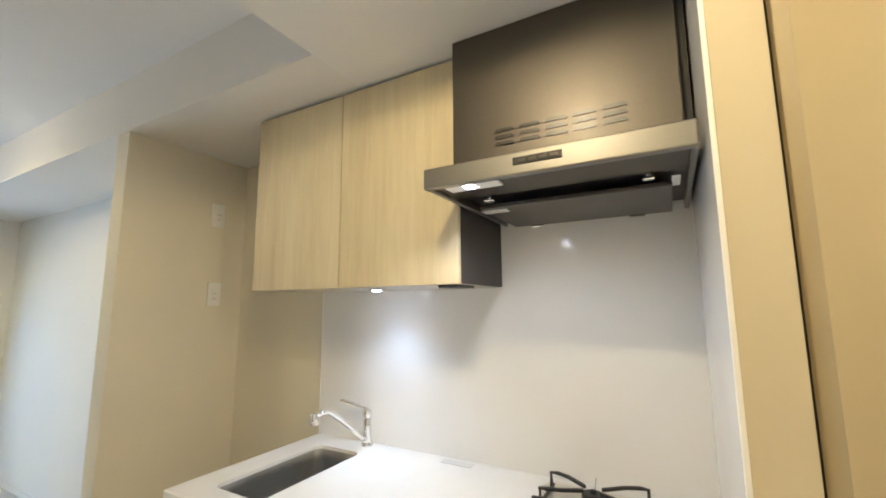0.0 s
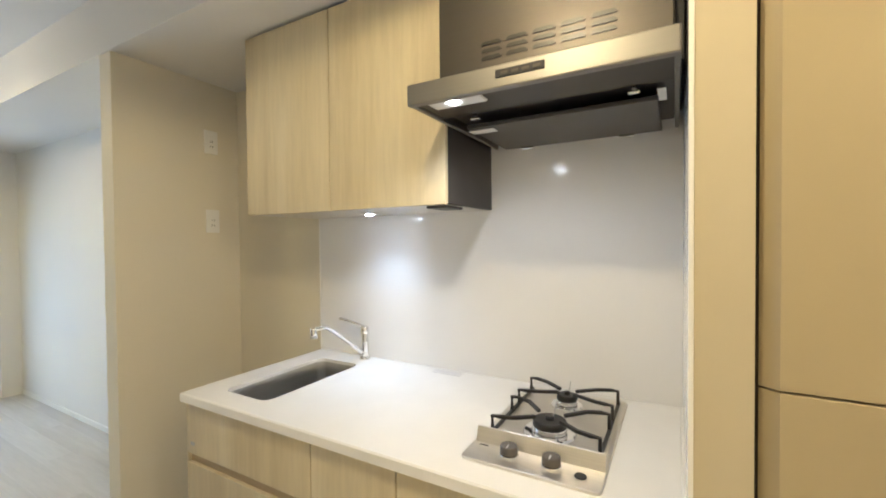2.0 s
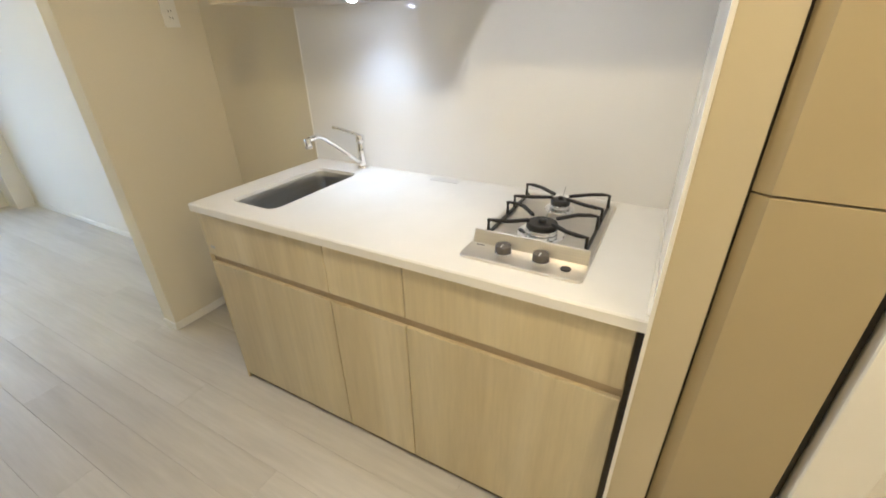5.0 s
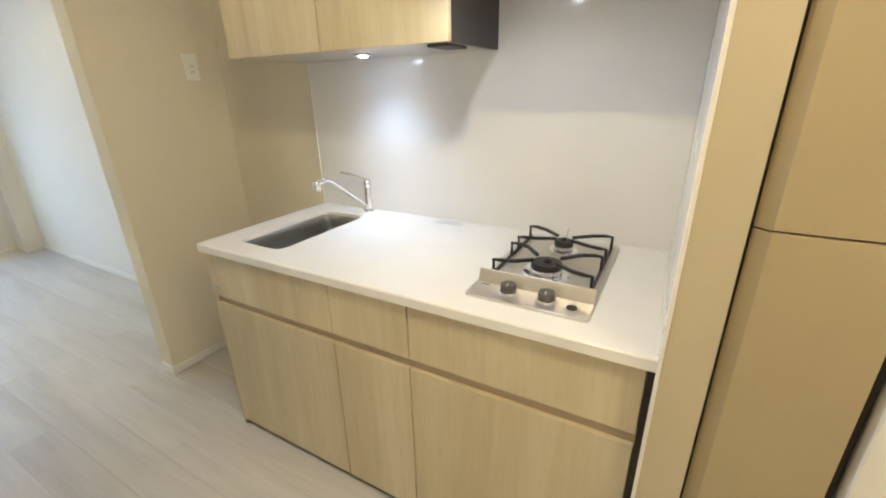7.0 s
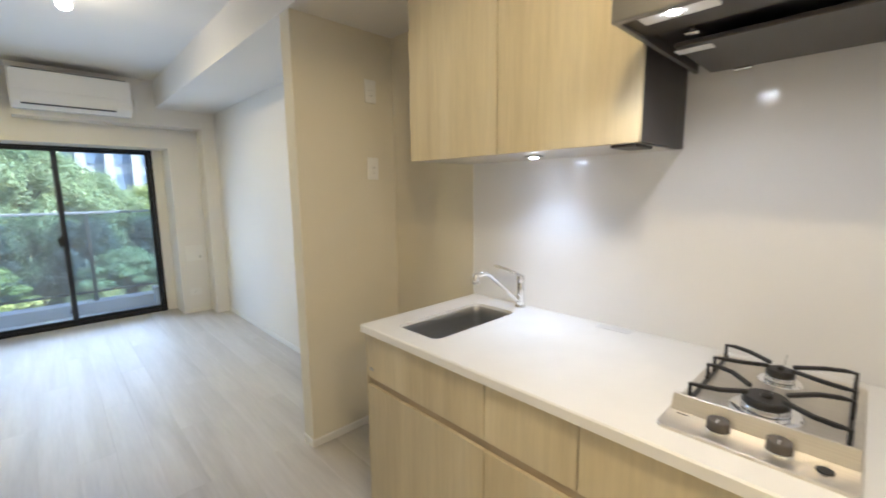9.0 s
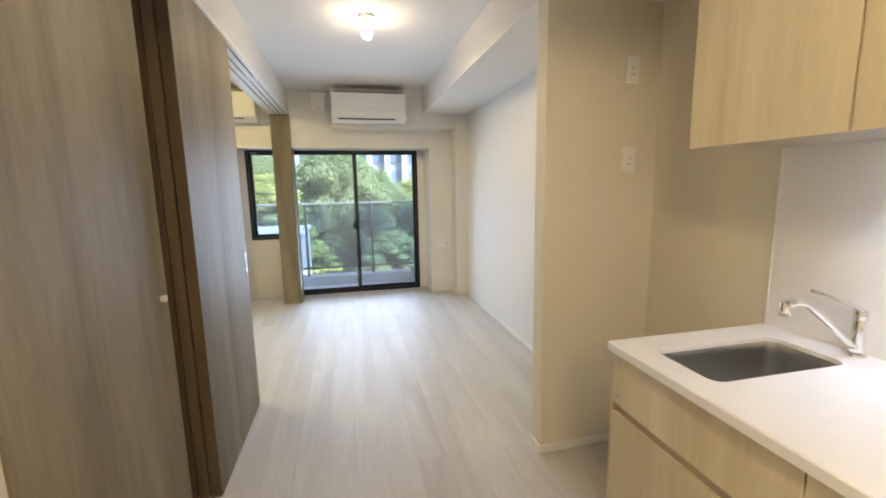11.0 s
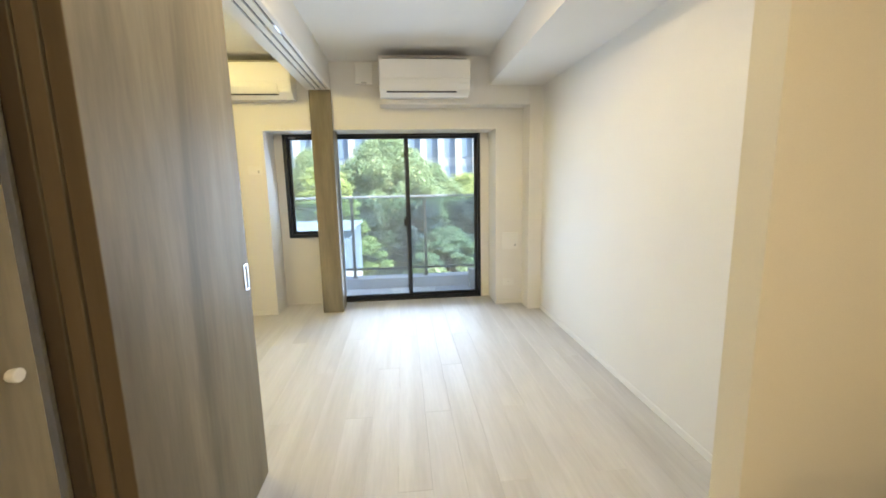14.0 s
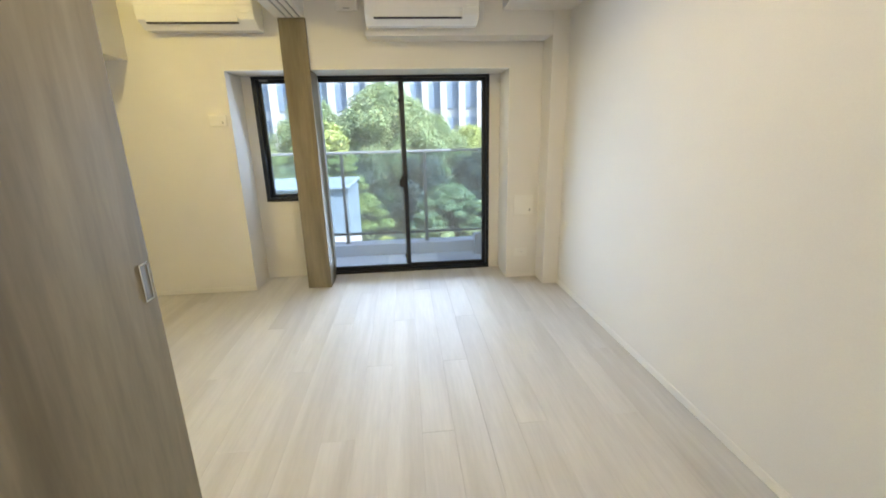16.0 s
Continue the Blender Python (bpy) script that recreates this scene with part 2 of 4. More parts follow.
def box(x0, x1, y0, y1, z0, z1, bevel=0.0, seg=1, bm=None, at=(0, 0, 0)):
    """A box between two corners, its edges rounded, relative to the place at."""
    own = bmesh.new()
    bmesh.ops.create_cube(own, size=1)
    for v in own.verts:
        v.co = Vector((x0 + (v.co.x + 0.5) * (x1 - x0) - at[0], y0 + (v.co.y + 0.5) * (y1 - y0) - at[1], z0 + (v.co.z + 0.5) * (z1 - z0) - at[2]))
    if bevel:
        bmesh.ops.bevel(own, geom=own.edges[:], offset=bevel, segments=seg, profile=0.5, affect="EDGES")
    if bm is None:
        return own
    return join(bm, own)


def join(bm, other):
    me = bpy.data.meshes.new("tmp")
    other.to_mesh(me)
    other.free()
    bm.from_mesh(me)
    bpy.data.meshes.remove(me)
    return bm


def cyl(r0, r1, h, seg=24, m=None, bevel=0.0, caps=True):
    bm = bmesh.new()
    bmesh.ops.create_cone(bm, cap_ends=caps, segments=seg, radius1=r0, radius2=r1, depth=h)
    if bevel:
        es = [e for e in bm.edges if len(e.link_faces) == 2 and e.calc_face_angle(0) > 0.9]
        bmesh.ops.bevel(bm, geom=es, offset=bevel, segments=2, profile=0.5, affect="EDGES")
    for f in bm.faces:
        f.smooth = len(f.verts) == 4
    if m is not None:
        bm.transform(m)
    return bm


def tube(points, r, seg=10, square=False):
    """A bar swept along points."""
    bm = bmesh.new()
    pts = [Vector(p) for p in points]
    rings = []
    n = 4 if square else seg
    for i, p in enumerate(pts):
        d = (pts[min(i + 1, len(pts) - 1)] - pts[max(i - 1, 0)]).normalized()
        up = Vector((0, 0, 1)) if abs(d.z) < 0.95 else Vector((1, 0, 0))
        s = d.cross(up).normalized()
        u = s.cross(d).normalized()
        off = math.pi / 4 if square else 0
        rings.append([bm.verts.new(p + r * (math.cos(off + 2 * math.pi * k / n) * s + math.sin(off + 2 * math.pi * k / n) * u)) for k in range(n)])
    for a, b in zip(rings, rings[1:]):
        for k in range(n):
            f = bm.faces.new((a[k], a[(k + 1) % n], b[(k + 1) % n], b[k]))
            f.smooth = not square
    bm.faces.new(rings[0][::-1]); bm.faces.new(rings[-1])
    bmesh.ops.recalc_face_normals(bm, faces=bm.faces[:])
    return bm


def prism(profile, axis, a, b):
    """A closed outline of (u, v) pairs drawn along an axis: x takes (y, z), y takes (x, z), z takes (x, y)."""
    bm = bmesh.new()
    def at(u, v, w):
        return {"x": (w, u, v), "y": (u, w, v), "z": (u, v, w)}[axis]
    lo = [bm.verts.new(at(u, v, a)) for u, v in profile]
    hi = [bm.verts.new(at(u, v, b)) for u, v in profile]
    n = len(profile)
    for i in range(n):
        bm.faces.new((lo[i], lo[(i + 1) % n], hi[(i + 1) % n], hi[i]))
    bm.faces.new(lo[::-1]); bm.faces.new(hi)
    bmesh.ops.recalc_face_normals(bm, faces=bm.faces[:])
    return bm


def structure(name, bm, material, label="", category=""):
    return tagged(ob_mesh(name, bm, material), label, category, kind="structure")


def wall(name, x0, x1, y0, y1, z0, z1, material=None, label="cream woven wallpaper on a plain room wall", category="wall"):
    return structure(name, box(x0, x1, y0, y1, z0, z1), material or M_WALL, label, category)


# the shell
X_WIN, X_GLASS, X_STUB, X_KEND = -5.66, -6.03, -2.33, -0.19
Y_KIT, Y_LIV, Y_BEAM, Y_FRONT = 1.61, 1.544, 1.016, 0.93
Z_LOW, Z_HIGH = 2.2, 2.46
wall("wall_kitchen", -2.38, 1.6, Y_KIT, 1.75, 0, 2.5, M_KWALL, "woven wallpaper behind the kitchen, warm lamplight painted in as beige")
wall("wall_living", -5.66, -2.38, Y_LIV, 1.75, 0, 2.5)
wall("wall_stub", -2.43, X_STUB, 1.022, Y_KIT, 0, Z_LOW, M_KWALL, "short wallpapered wall beside the kitchen, warm lamplight painted in as beige")
wall("wall_kitchen_side", X_KEND + 0.005, -0.105, Y_FRONT, Y_KIT, 0, Z_LOW, M_CREAM, "cream laminate end panel beside the hob")
wall("wall_hall_side", 0.20, 1.6, Y_FRONT + 0.03, Y_KIT, 0, Z_LOW)
wall("wall_hall_end", 1.6, 1.75, -0.74, 1.75, 0, 2.5)
wall("wall_opposite", -1.48, 1.6, -0.74, -0.585, 0, 2.5)
wall("wall_closet", -2.43, -1.48, -0.80, -0.745, 0, 2.5)
wall("wall_over_door", -2.36, -1.48, -0.74, -0.585, 2.2, 2.5)
wall("wall_bedroom_back", -2.42, -2.28, -2.75, -0.74, 0, 2.5)
wall("wall_bedroom_side", -6.1, -2.28, -2.89, -2.75, 0, 2.5)
wall("wall_window_left", -6.1, X_WIN, -2.75, -1.142, 0, 2.5)
wall("wall_window_right", -6.1, X_WIN, 1.135, 1.75, 0, 2.5)
wall("wall_window_top", -6.1, X_WIN, -1.142, 1.135, 1.838, 2.5)
wall("wall_under_window", -6.1, -6.0, -1.142, -0.58, 0, 0.745)
wall("wall_window_pier", -6.1, -5.9, -0.67, -0.50, 0, 1.838)
wall("wall_window_sliver", -6.1, -6.0, -1.142, -1.055, 0.745, 1.838)
wall("wall_window_jamb", -6.1, -6.0, 1.033, 1.127, 0, 1.828)
wall("column", X_WIN, -5.44, 1.41, Y_LIV, 0, Z_LOW, label="narrow wallpapered pipe column in the room corner", category="column")
wall("wall_boxing", X_WIN, -5.45, -0.012, 1.41, 2.03, Z_HIGH, label="shallow wallpapered boxing behind the air conditioner", category="boxing")
wall("wall_boxing_corner", X_WIN, -5.45, 1.41, Y_LIV, Z_LOW, Z_HIGH, label="shallow wallpapered boxing", category="boxing")
wall("header", X_WIN, -2.37, -0.70, -0.485, 2.225, Z_HIGH, label="wallpapered header above the sliding doors", category="header")
wall("bedroom_beam", X_WIN, -2.42, -2.75, -1.83, 1.91, Z_HIGH, label="wallpapered ceiling beam in the bedroom", category="beam")
structure("ceiling_living", box(X_WIN, -1.2, -2.75, Y_BEAM, Z_HIGH, 2.55), M_CEIL, "pale papered ceiling", "ceiling")
structure("ceiling_beam", box(X_WIN, -1.2, Y_BEAM, 1.61, Z_LOW, 2.55), M_WALL, "wallpapered dropped beam along the wall", "beam")
structure("ceiling_kitchen", box(-1.2, 1.6, -0.65, Y_KIT, Z_LOW, 2.55), M_CEIL, "pale papered dropped ceiling over the kitchen", "ceiling")
floor = structure("floor", box(-6.1, 1.7, -2.8, 1.7, -0.08, -0.006), M_SUBFLOOR, "pale washed ash plank floor", "floor")


def skirting(name, x0, x1, y0, y1):
    structure(name, box(x0, x1, y0, y1, 0, 0.045, 0.003), M_TRIM, "thin white skirting board", "baseboard")


skirting("baseboard", X_STUB, X_STUB + 0.009, 1.022, Y_KIT)
skirting("baseboard_living", -5.44, -2.43, Y_LIV - 0.008, Y_LIV)
skirting("baseboard_stub_end", -2.43, X_STUB + 0.009, 1.013, 1.022)
skirting("baseboard_kitchen", X_STUB + 0.009, -1.70, Y_KIT - 0.009, Y_KIT)
skirting("baseboard_window", X_WIN, X_WIN + 0.008, 1.135, 1.41)
skirting("baseboard_bedroom", X_WIN, X_WIN + 0.008, -2.75, -1.142)
structure("reveal_lining", box(-6.0, X_WIN + 0.004, 1.127, 1.135, 0, 1.838, 0.001), M_TRIM, "white window reveal board", "trim")
structure("reveal_head", box(-6.0, X_WIN + 0.004, -1.142, 1.127, 1.828, 1.838, 0.001), M_TRIM, "white window reveal board", "trim")


# kitchen
def base_cabinet():
    c = thing("base_cabinet", (-0.95, 1.29, 0), "pale ash laminate kitchen base unit with handleless doors and drawers", "cabinet")
    # body coloured dark to paint the shade seen in the seams between fronts
    part("body", box(-1.694, -0.203, 0.985, 1.605, 0.0, 0.64), M_DOOREDGE, c)
    part("top_rail", box(-1.694, -0.203, 0.985, 1.02, 0.64, 0.822), M_DOOREDGE, c)
    part("back_rail", box(-1.694, -0.203, 1.58, 1.605, 0.64, 0.822), M_CREAM, c)
    part("end_rail", box(-0.24, -0.203, 1.02, 1.58, 0.64, 0.822), M_CREAM, c)
    part("plinth", box(-1.693, -0.204, 0.981, 0.985, 0.0, 0.03), M_DOOREDGE, c, "recessed shadow plinth")
    part("filler", box(-0.203, -0.187, 0.99, 1.60, 0.0, 0.82), M_CHAR, c, "dark filler strip at the wall")
    part("finger_groove", box(-1.693, -0.204, 0.978, 0.985, 0.59, 0.65), M_GROOVE, c, "finger groove with its shade painted in darker ash")
    part("end_panel", box(-1.700, -1.694, 0.967, 1.604, 0.0, 0.822), M_CAB, c)
    cuts = [-1.6935, -1.093, -0.801, -0.2045]
    for i in range(3):
        a, b = cuts[i] + 0.002, cuts[i + 1] - 0.002
        part("drawer_front", box(a, b, 0.966, 0.984, 0.637, 0.813, 0.0015), M_CAB, c)
        part("door", box(a, b, 0.966, 0.984, 0.032, 0.605, 0.0015), M_CAB, c)
    plate = part("badge", box(-1.676, -1.652, 0.9645, 0.967, 0.668, 0.680, 0.0008), M_GREY, c, "small grey maker's plate")
    return c


base_cabinet()


def worktop():
    w = thing("worktop", (-0.95, 1.29, 0.82), "white solid-surface kitchen worktop with a steel sink set in", "worktop")
    # the top, with the sink's opening cut through it
    x0, x1, y0, y1, za, zb = -1.70, -0.187, 0.945, 1.608, 0.8225, 0.852
    sx0, sx1, sy0, sy1 = -1.588, -1.364, 1.033, 1.488
    rim = rounded(sx0, sx1, sy0, sy1, 0.036, 8)
    bm = slab_with_hole(x0, x1, y0, y1, za, zb, rim)
    part("top", bm, M_TOP, w)
    part("side_lip", box(-0.197, -0.1855, 0.965, 1.597, 0.851, 0.858, 0.002), M_TOP, w)
    bowl = bmesh.new()
    rows = []
    for r, z in ((0.0, 0.8505), (0.002, 0.8505), (0.0035, 0.848), (0.006, 0.80), (0.008, 0.70), (0.016, 0.668), (0.05, 0.655)):
        ring = rounded(sx0 + r - 0.004, sx1 - r + 0.004, sy0 + r - 0.004, sy1 - r + 0.004, 0.036, 8)
        rows.append([bowl.verts.new((x, y, z)) for x, y in ring])
    for a, b in zip(rows, rows[1:]):
        for k in range(len(a)):
            f = bowl.faces.new((a[k], a[(k + 1) % len(a)], b[(k + 1) % len(a)], b[k]))
            f.smooth = True
    bowl.faces.new(rows[-1])
    bmesh.ops.recalc_face_normals(bowl, faces=bowl.faces[:])
    bmesh.ops.reverse_faces(bowl, faces=bowl.faces[:])
    b = part("sink_bowl", bowl, M_SINK, w, "brushed stainless sink bowl")
    part("drain", cyl(0.04, 0.04, 0.008, 24, Matrix.Translation((-1.475, 1.38, 0.660)), 0.002), M_CHROME, b)
    part("outlet_strip", box(-1.045, -0.925, 1.545, 1.582, 0.8515, 0.854, 0.001), M_STRIP, w, "flush pale grey strip let into the worktop")
    return w


def rounded(x0, x1, y0, y1, r, n):
    out = []
    for cx, cy, a0 in ((x1 - r, y1 - r, 0), (x0 + r, y1 - r, 90), (x0 + r, y0 + r, 180), (x1 - r, y0 + r, 270)):
        for k in range(n + 1):
            a = radians(a0 + 90 * k / n)
            out.append((cx + r * math.cos(a), cy + r * math.sin(a)))
    return out


def slab_with_hole(x0, x1, y0, y1, za, zb, rim):
    bm = bmesh.new()
    n = len(rim)
    cx, cy = sum(p[0] for p in rim) / n, sum(p[1] for p in rim) / n
    def outward(p):
        dx, dy = p[0] - cx, p[1] - cy
        t = min((x1 - cx) / dx if dx > 1e-9 else 1e9, (x0 - cx) / dx if dx < -1e-9 else 1e9,
                (y1 - cy) / dy if dy > 1e-9 else 1e9, (y0 - cy) / dy if dy < -1e-9 else 1e9)
        return cx + dx * t, cy + dy * t
    outer = [outward(p) for p in rim]
    corners = [(x1, y1), (x0, y1), (x0, y0), (x1, y0)]
    ang = lambda p: math.atan2(p[1] - cy, p[0] - cx) % (2 * math.pi)
    layers = []
    b = 0.004
    for z, s in ((za, 0), (zb - b, 0), (zb, b)):
        squeeze = lambda p: (min(max(p[0], x0 + s), x1 - s), min(max(p[1], y0 + s), y1 - s))
        layers.append(([bm.verts.new((*squeeze(p), z)) for p in outer], {c: bm.verts.new((*squeeze(c), z)) for c in corners}))
    inner_top = [bm.verts.new((*p, zb)) for p in rim]
    inner_low = [bm.verts.new((*p, za)) for p in rim]
    def chain(layer):
        vs, cs = layer
        seq = []
        for i in range(n):
            seq.append((vs[i],))
            a, b2 = ang(outer[i]), ang(outer[(i + 1) % n])
            for c in sorted(corners, key=lambda q: (ang(q) - a) % (2 * math.pi)):
                d, e = (ang(c) - a) % (2 * math.pi), (b2 - a) % (2 * math.pi)
                if 1e-6 < d < e - 1e-6:
                    seq.append((cs[c],))
        return [s[0] for s in seq]
    c0, c1, c2 = chain(layers[0]), chain(layers[1]), chain(layers[2])
    for lo, hi in ((c0, c1), (c1, c2)):
        for k in range(len(lo)):
            bm.faces.new((lo[k], lo[(k + 1) % len(lo)], hi[(k + 1) % len(lo)], hi[k]))
    def cap(layer, inner):
        vs, cs = layer
        for i in range(n):
            j = (i + 1) % n
            a, b2 = ang(outer[i]), ang(outer[j])
            mid = [cs[c] for c in sorted(corners, key=lambda q: (ang(q) - a) % (2 * math.pi)) if 1e-6 < (ang(c) - a) % (2 * math.pi) < (b2 - a) % (2 * math.pi) - 1e-6]
            bm.faces.new([inner[i], vs[i], *mid, vs[j], inner[j]])
    cap(layers[2], inner_top)
    cap(layers[0], inner_low)
    for i in range(n):
        bm.faces.new((inner_top[i], inner_top[(i + 1) % n], inner_low[(i + 1) % n], inner_low[i]))
    loose = [v for v in bm.verts if not v.link_faces]
    bmesh.ops.delete(bm, geom=loose, context="VERTS")
    bmesh.ops.recalc_face_normals(bm, faces=bm.faces[:])
    return bm


worktop()


def faucet():
    x, y, z = -1.40, 1.568, 0.85
    f = thing("kitchen_faucet", (x, y, z), "chrome single-lever kitchen faucet with a swivel spout", "faucet")
    T = Matrix.Translation
    part("base", cyl(0.025, 0.023, 0.012, 24, T((x, y, z + 0.006)), 0.002), M_CHROME, f)
    part("column", cyl(0.0165, 0.0155, 0.112, 24, T((x, y, z + 0.064)), 0.002), M_CHROME, f)
    part("cap", cyl(0.019, 0.018, 0.034, 24, T((x, y, z + 0.129)), 0.006), M_CHROME, f)
    lever = tube([(x, y - 0.003, z + 0.141), (x - 0.03, y - 0.012, z + 0.153), (x - 0.075, y - 0.022, z + 0.168), (x - 0.112, y - 0.030, z + 0.176)], 0.0062)
    for v in lever.verts:
        v.co.y = y - 0.018 + (v.co.y - y + 0.018) * 1.5
    part("lever", lever, M_CHROME, f)
    spout = [(x, y, z + 0.026), (x + 0.003, y - 0.03, z + 0.040), (x + 0.008, y - 0.10, z + 0.090), (x + 0.012, y - 0.17, z + 0.140), (x + 0.015, y - 0.225, z + 0.178), (x + 0.016, y - 0.245, z + 0.188), (x + 0.017, y - 0.265, z + 0.192), (x + 0.018, y - 0.305, z + 0.190)]
    s = part("spout", tube(spout, 0.0092, 14), M_CHROME, f)
    part("aerator", cyl(0.0115, 0.0125, 0.034, 20, T((x + 0.018, y - 0.312, z + 0.180)), 0.002), M_CHROME, s)
    part("aerator_ring", cyl(0.0132, 0.0132, 0.010, 20, T((x + 0.018, y - 0.312, z + 0.164)), 0.001), M_GREY, s, "grey rubber ring")


faucet()


def gas_hob():
    x0, x1, y0, y1, z = -0.656, -0.338, 1.022, 1.555, 0.85
    h = thing("gas_hob", ((x0 + x1) / 2, (y0 + y1) / 2, z), "built-in two-burner gas hob with steel top and black pan supports", "hob")
    plate = prism(rounded(x0, x1, y0, y1, 0.016, 4), "z", z + 0.001, z + 0.009)
    edges = [e for e in plate.edges if all(abs(v.co.z - z - 0.009) < 1e-5 for v in e.verts)]
    bmesh.ops.bevel(plate, geom=edges, offset=0.003, segments=2, profile=0.5, affect="EDGES")
    part("top_plate", plate, M_STEEL, h)
    part("rear_tray", box(x0 + 0.012, x1 - 0.012, 1.125, y1 - 0.012, z + 0.0085, z + 0.0125, 0.0015), M_STEEL, h)
    guard = prism([(1.106, z + 0.008), (1.119, z + 0.043), (1.122, z + 0.0445), (1.125, z + 0.043), (1.126, z + 0.008)], "x", x0 + 0.006, x1 - 0.004)
    part("front_guard", guard, M_STEEL, h, "raised steel guard strip behind the knobs")
    T = Matrix.Translation
    for kx in (-0.552, -0.452):
        k = part("knob", cyl(0.0215, 0.0205, 0.020, 28, T((kx, 1.078, z + 0.024)), 0.003), M_KNOB, h, "smoky brown control knob")
        part("collar", cyl(0.023, 0.023, 0.006, 28, T((kx, 1.078, z + 0.011)), 0.001), M_CHROME, k)
        part("pointer", box(kx - 0.0015, kx + 0.0015, 1.060, 1.076, z + 0.0338, z + 0.0348), M_GREY, k, "pale pointer line")
    part("battery_cap", cyl(0.013, 0.013, 0.003, 24, T((-0.386, 1.066, z + 0.0105)), 0.001), M_DARK, h, "black round cap")
    part("marking", box(-0.635, -0.612, 1.094, 1.098, z + 0.009, z + 0.0096), M_DARK, h, "small dark mark")
    for bx, by, r in ((-0.497, 1.235, 0.045), (-0.497, 1.435, 0.031)):
        b = part("burner", cyl(r, r * 0.96, 0.017, 36, T((bx, by, z + 0.038)), 0.004), M_BLACK, h, "black burner head")
        part("burner_ring", cyl(r * 1.04, r * 1.0, 0.012, 36, T((bx, by, z + 0.024)), 0.002), M_CHROME, b, "steel burner ring")
        part("drip_dish", cyl(r * 1.55, r * 1.42, 0.005, 36, T((bx, by, z + 0.0148)), 0.002), M_CHROME, b)
        part("cap_boss", cyl(r * 0.28, r * 0.24, 0.012, 16, T((bx, by, z + 0.05)), 0.003), M_BLACK, b)
        part("igniter", tube([(bx + r * 0.15, by + r * 0.2, z + 0.05), (bx + r * 0.3, by + r * 0.3, z + 0.085)], 0.0016, 6), M_GREY, b)
    # the pan supports: four cranked bars from each side toward the burners, on a side rail
    top, low = z + 0.058, z + 0.016
    for side, sx in (("a", x0 + 0.028), ("b", x1 - 0.022)):
        s = 1 if side == "a" else -1
        rail = part("pan_support", tube([(sx, 1.145, low), (sx, 1.52, low)], 0.0055, square=True), M_BLACK, h, "black cast pan support")
        for by, r, spread_y in ((1.235, 0.045, 0.075), (1.435, 0.031, 0.062)):
            for dy in (-1, 1):
                py = by + dy * spread_y
                tip = (-0.497 - s * r * 0.75, by + dy * r * 0.45, top - 0.004)
                pts = [(sx, py, low), (sx, py, top), (sx + s * 0.02, py, top + 0.001), (sx + s * 0.055, py - dy * 0.012, top), tip]
                part("bar", tube(pts, 0.0060, square=True), M_BLACK, rail)


gas_hob()


def upper_cabinet():
    c = thing("wall_cabinet", (-1.27, 1.42, 1.485), "pale ash two-door wall cabinet with charcoal side panels", "cabinet")
    x0, x1, yf, z0, z1 = -1.730, -0.812, 1.240, 1.482, 2.187
    part("carcass", box(x0 + 0.002, x1 - 0.018, yf + 0.02, Y_KIT - 0.002, z0 + 0.004, z1), M_GREY, c)
    part("side_panel", box(x1 - 0.017, x1, yf + 0.019, Y_KIT - 0.001, z0, z1), M_CHAR, c, "charcoal side panel")
    part("top_filler", box(x0 + 0.03, x1, yf + 0.05, Y_KIT - 0.002, z1, Z_LOW), M_CHAR, c)
    for a, b in ((x0, -1.2775), (-1.2725, x1 + 0.004)):
        part("door", box(a, b, yf, yf + 0.0185, z0 - 0.004, z1, 0.0012), M_CAB, c)
    part("bottom_panel", box(x0 + 0.004, x1 - 0.02, yf + 0.022, Y_KIT - 0.004, z0 - 0.002, z0 + 0.004), M_STEEL, c, "grey metallic underside")
    part("end_bracket", box(-0.90, -0.83, yf + 0.04, yf + 0.16, z0 - 0.011, z0 - 0.0025, 0.002), M_CHAR, c, "black catch under the end")
    T = Matrix.Translation
    led = part("under_light", cyl(0.034, 0.034, 0.006, 28, T((-1.25, 1.425, z0 - 0.005)), 0.001), M_STEEL, c, "round under-cabinet light")
    part("lens", cyl(0.013, 0.015, 0.003, 28, T((-1.25, 1.425, z0 - 0.0095)), 0.001), M_LED, led)


upper_cabinet()


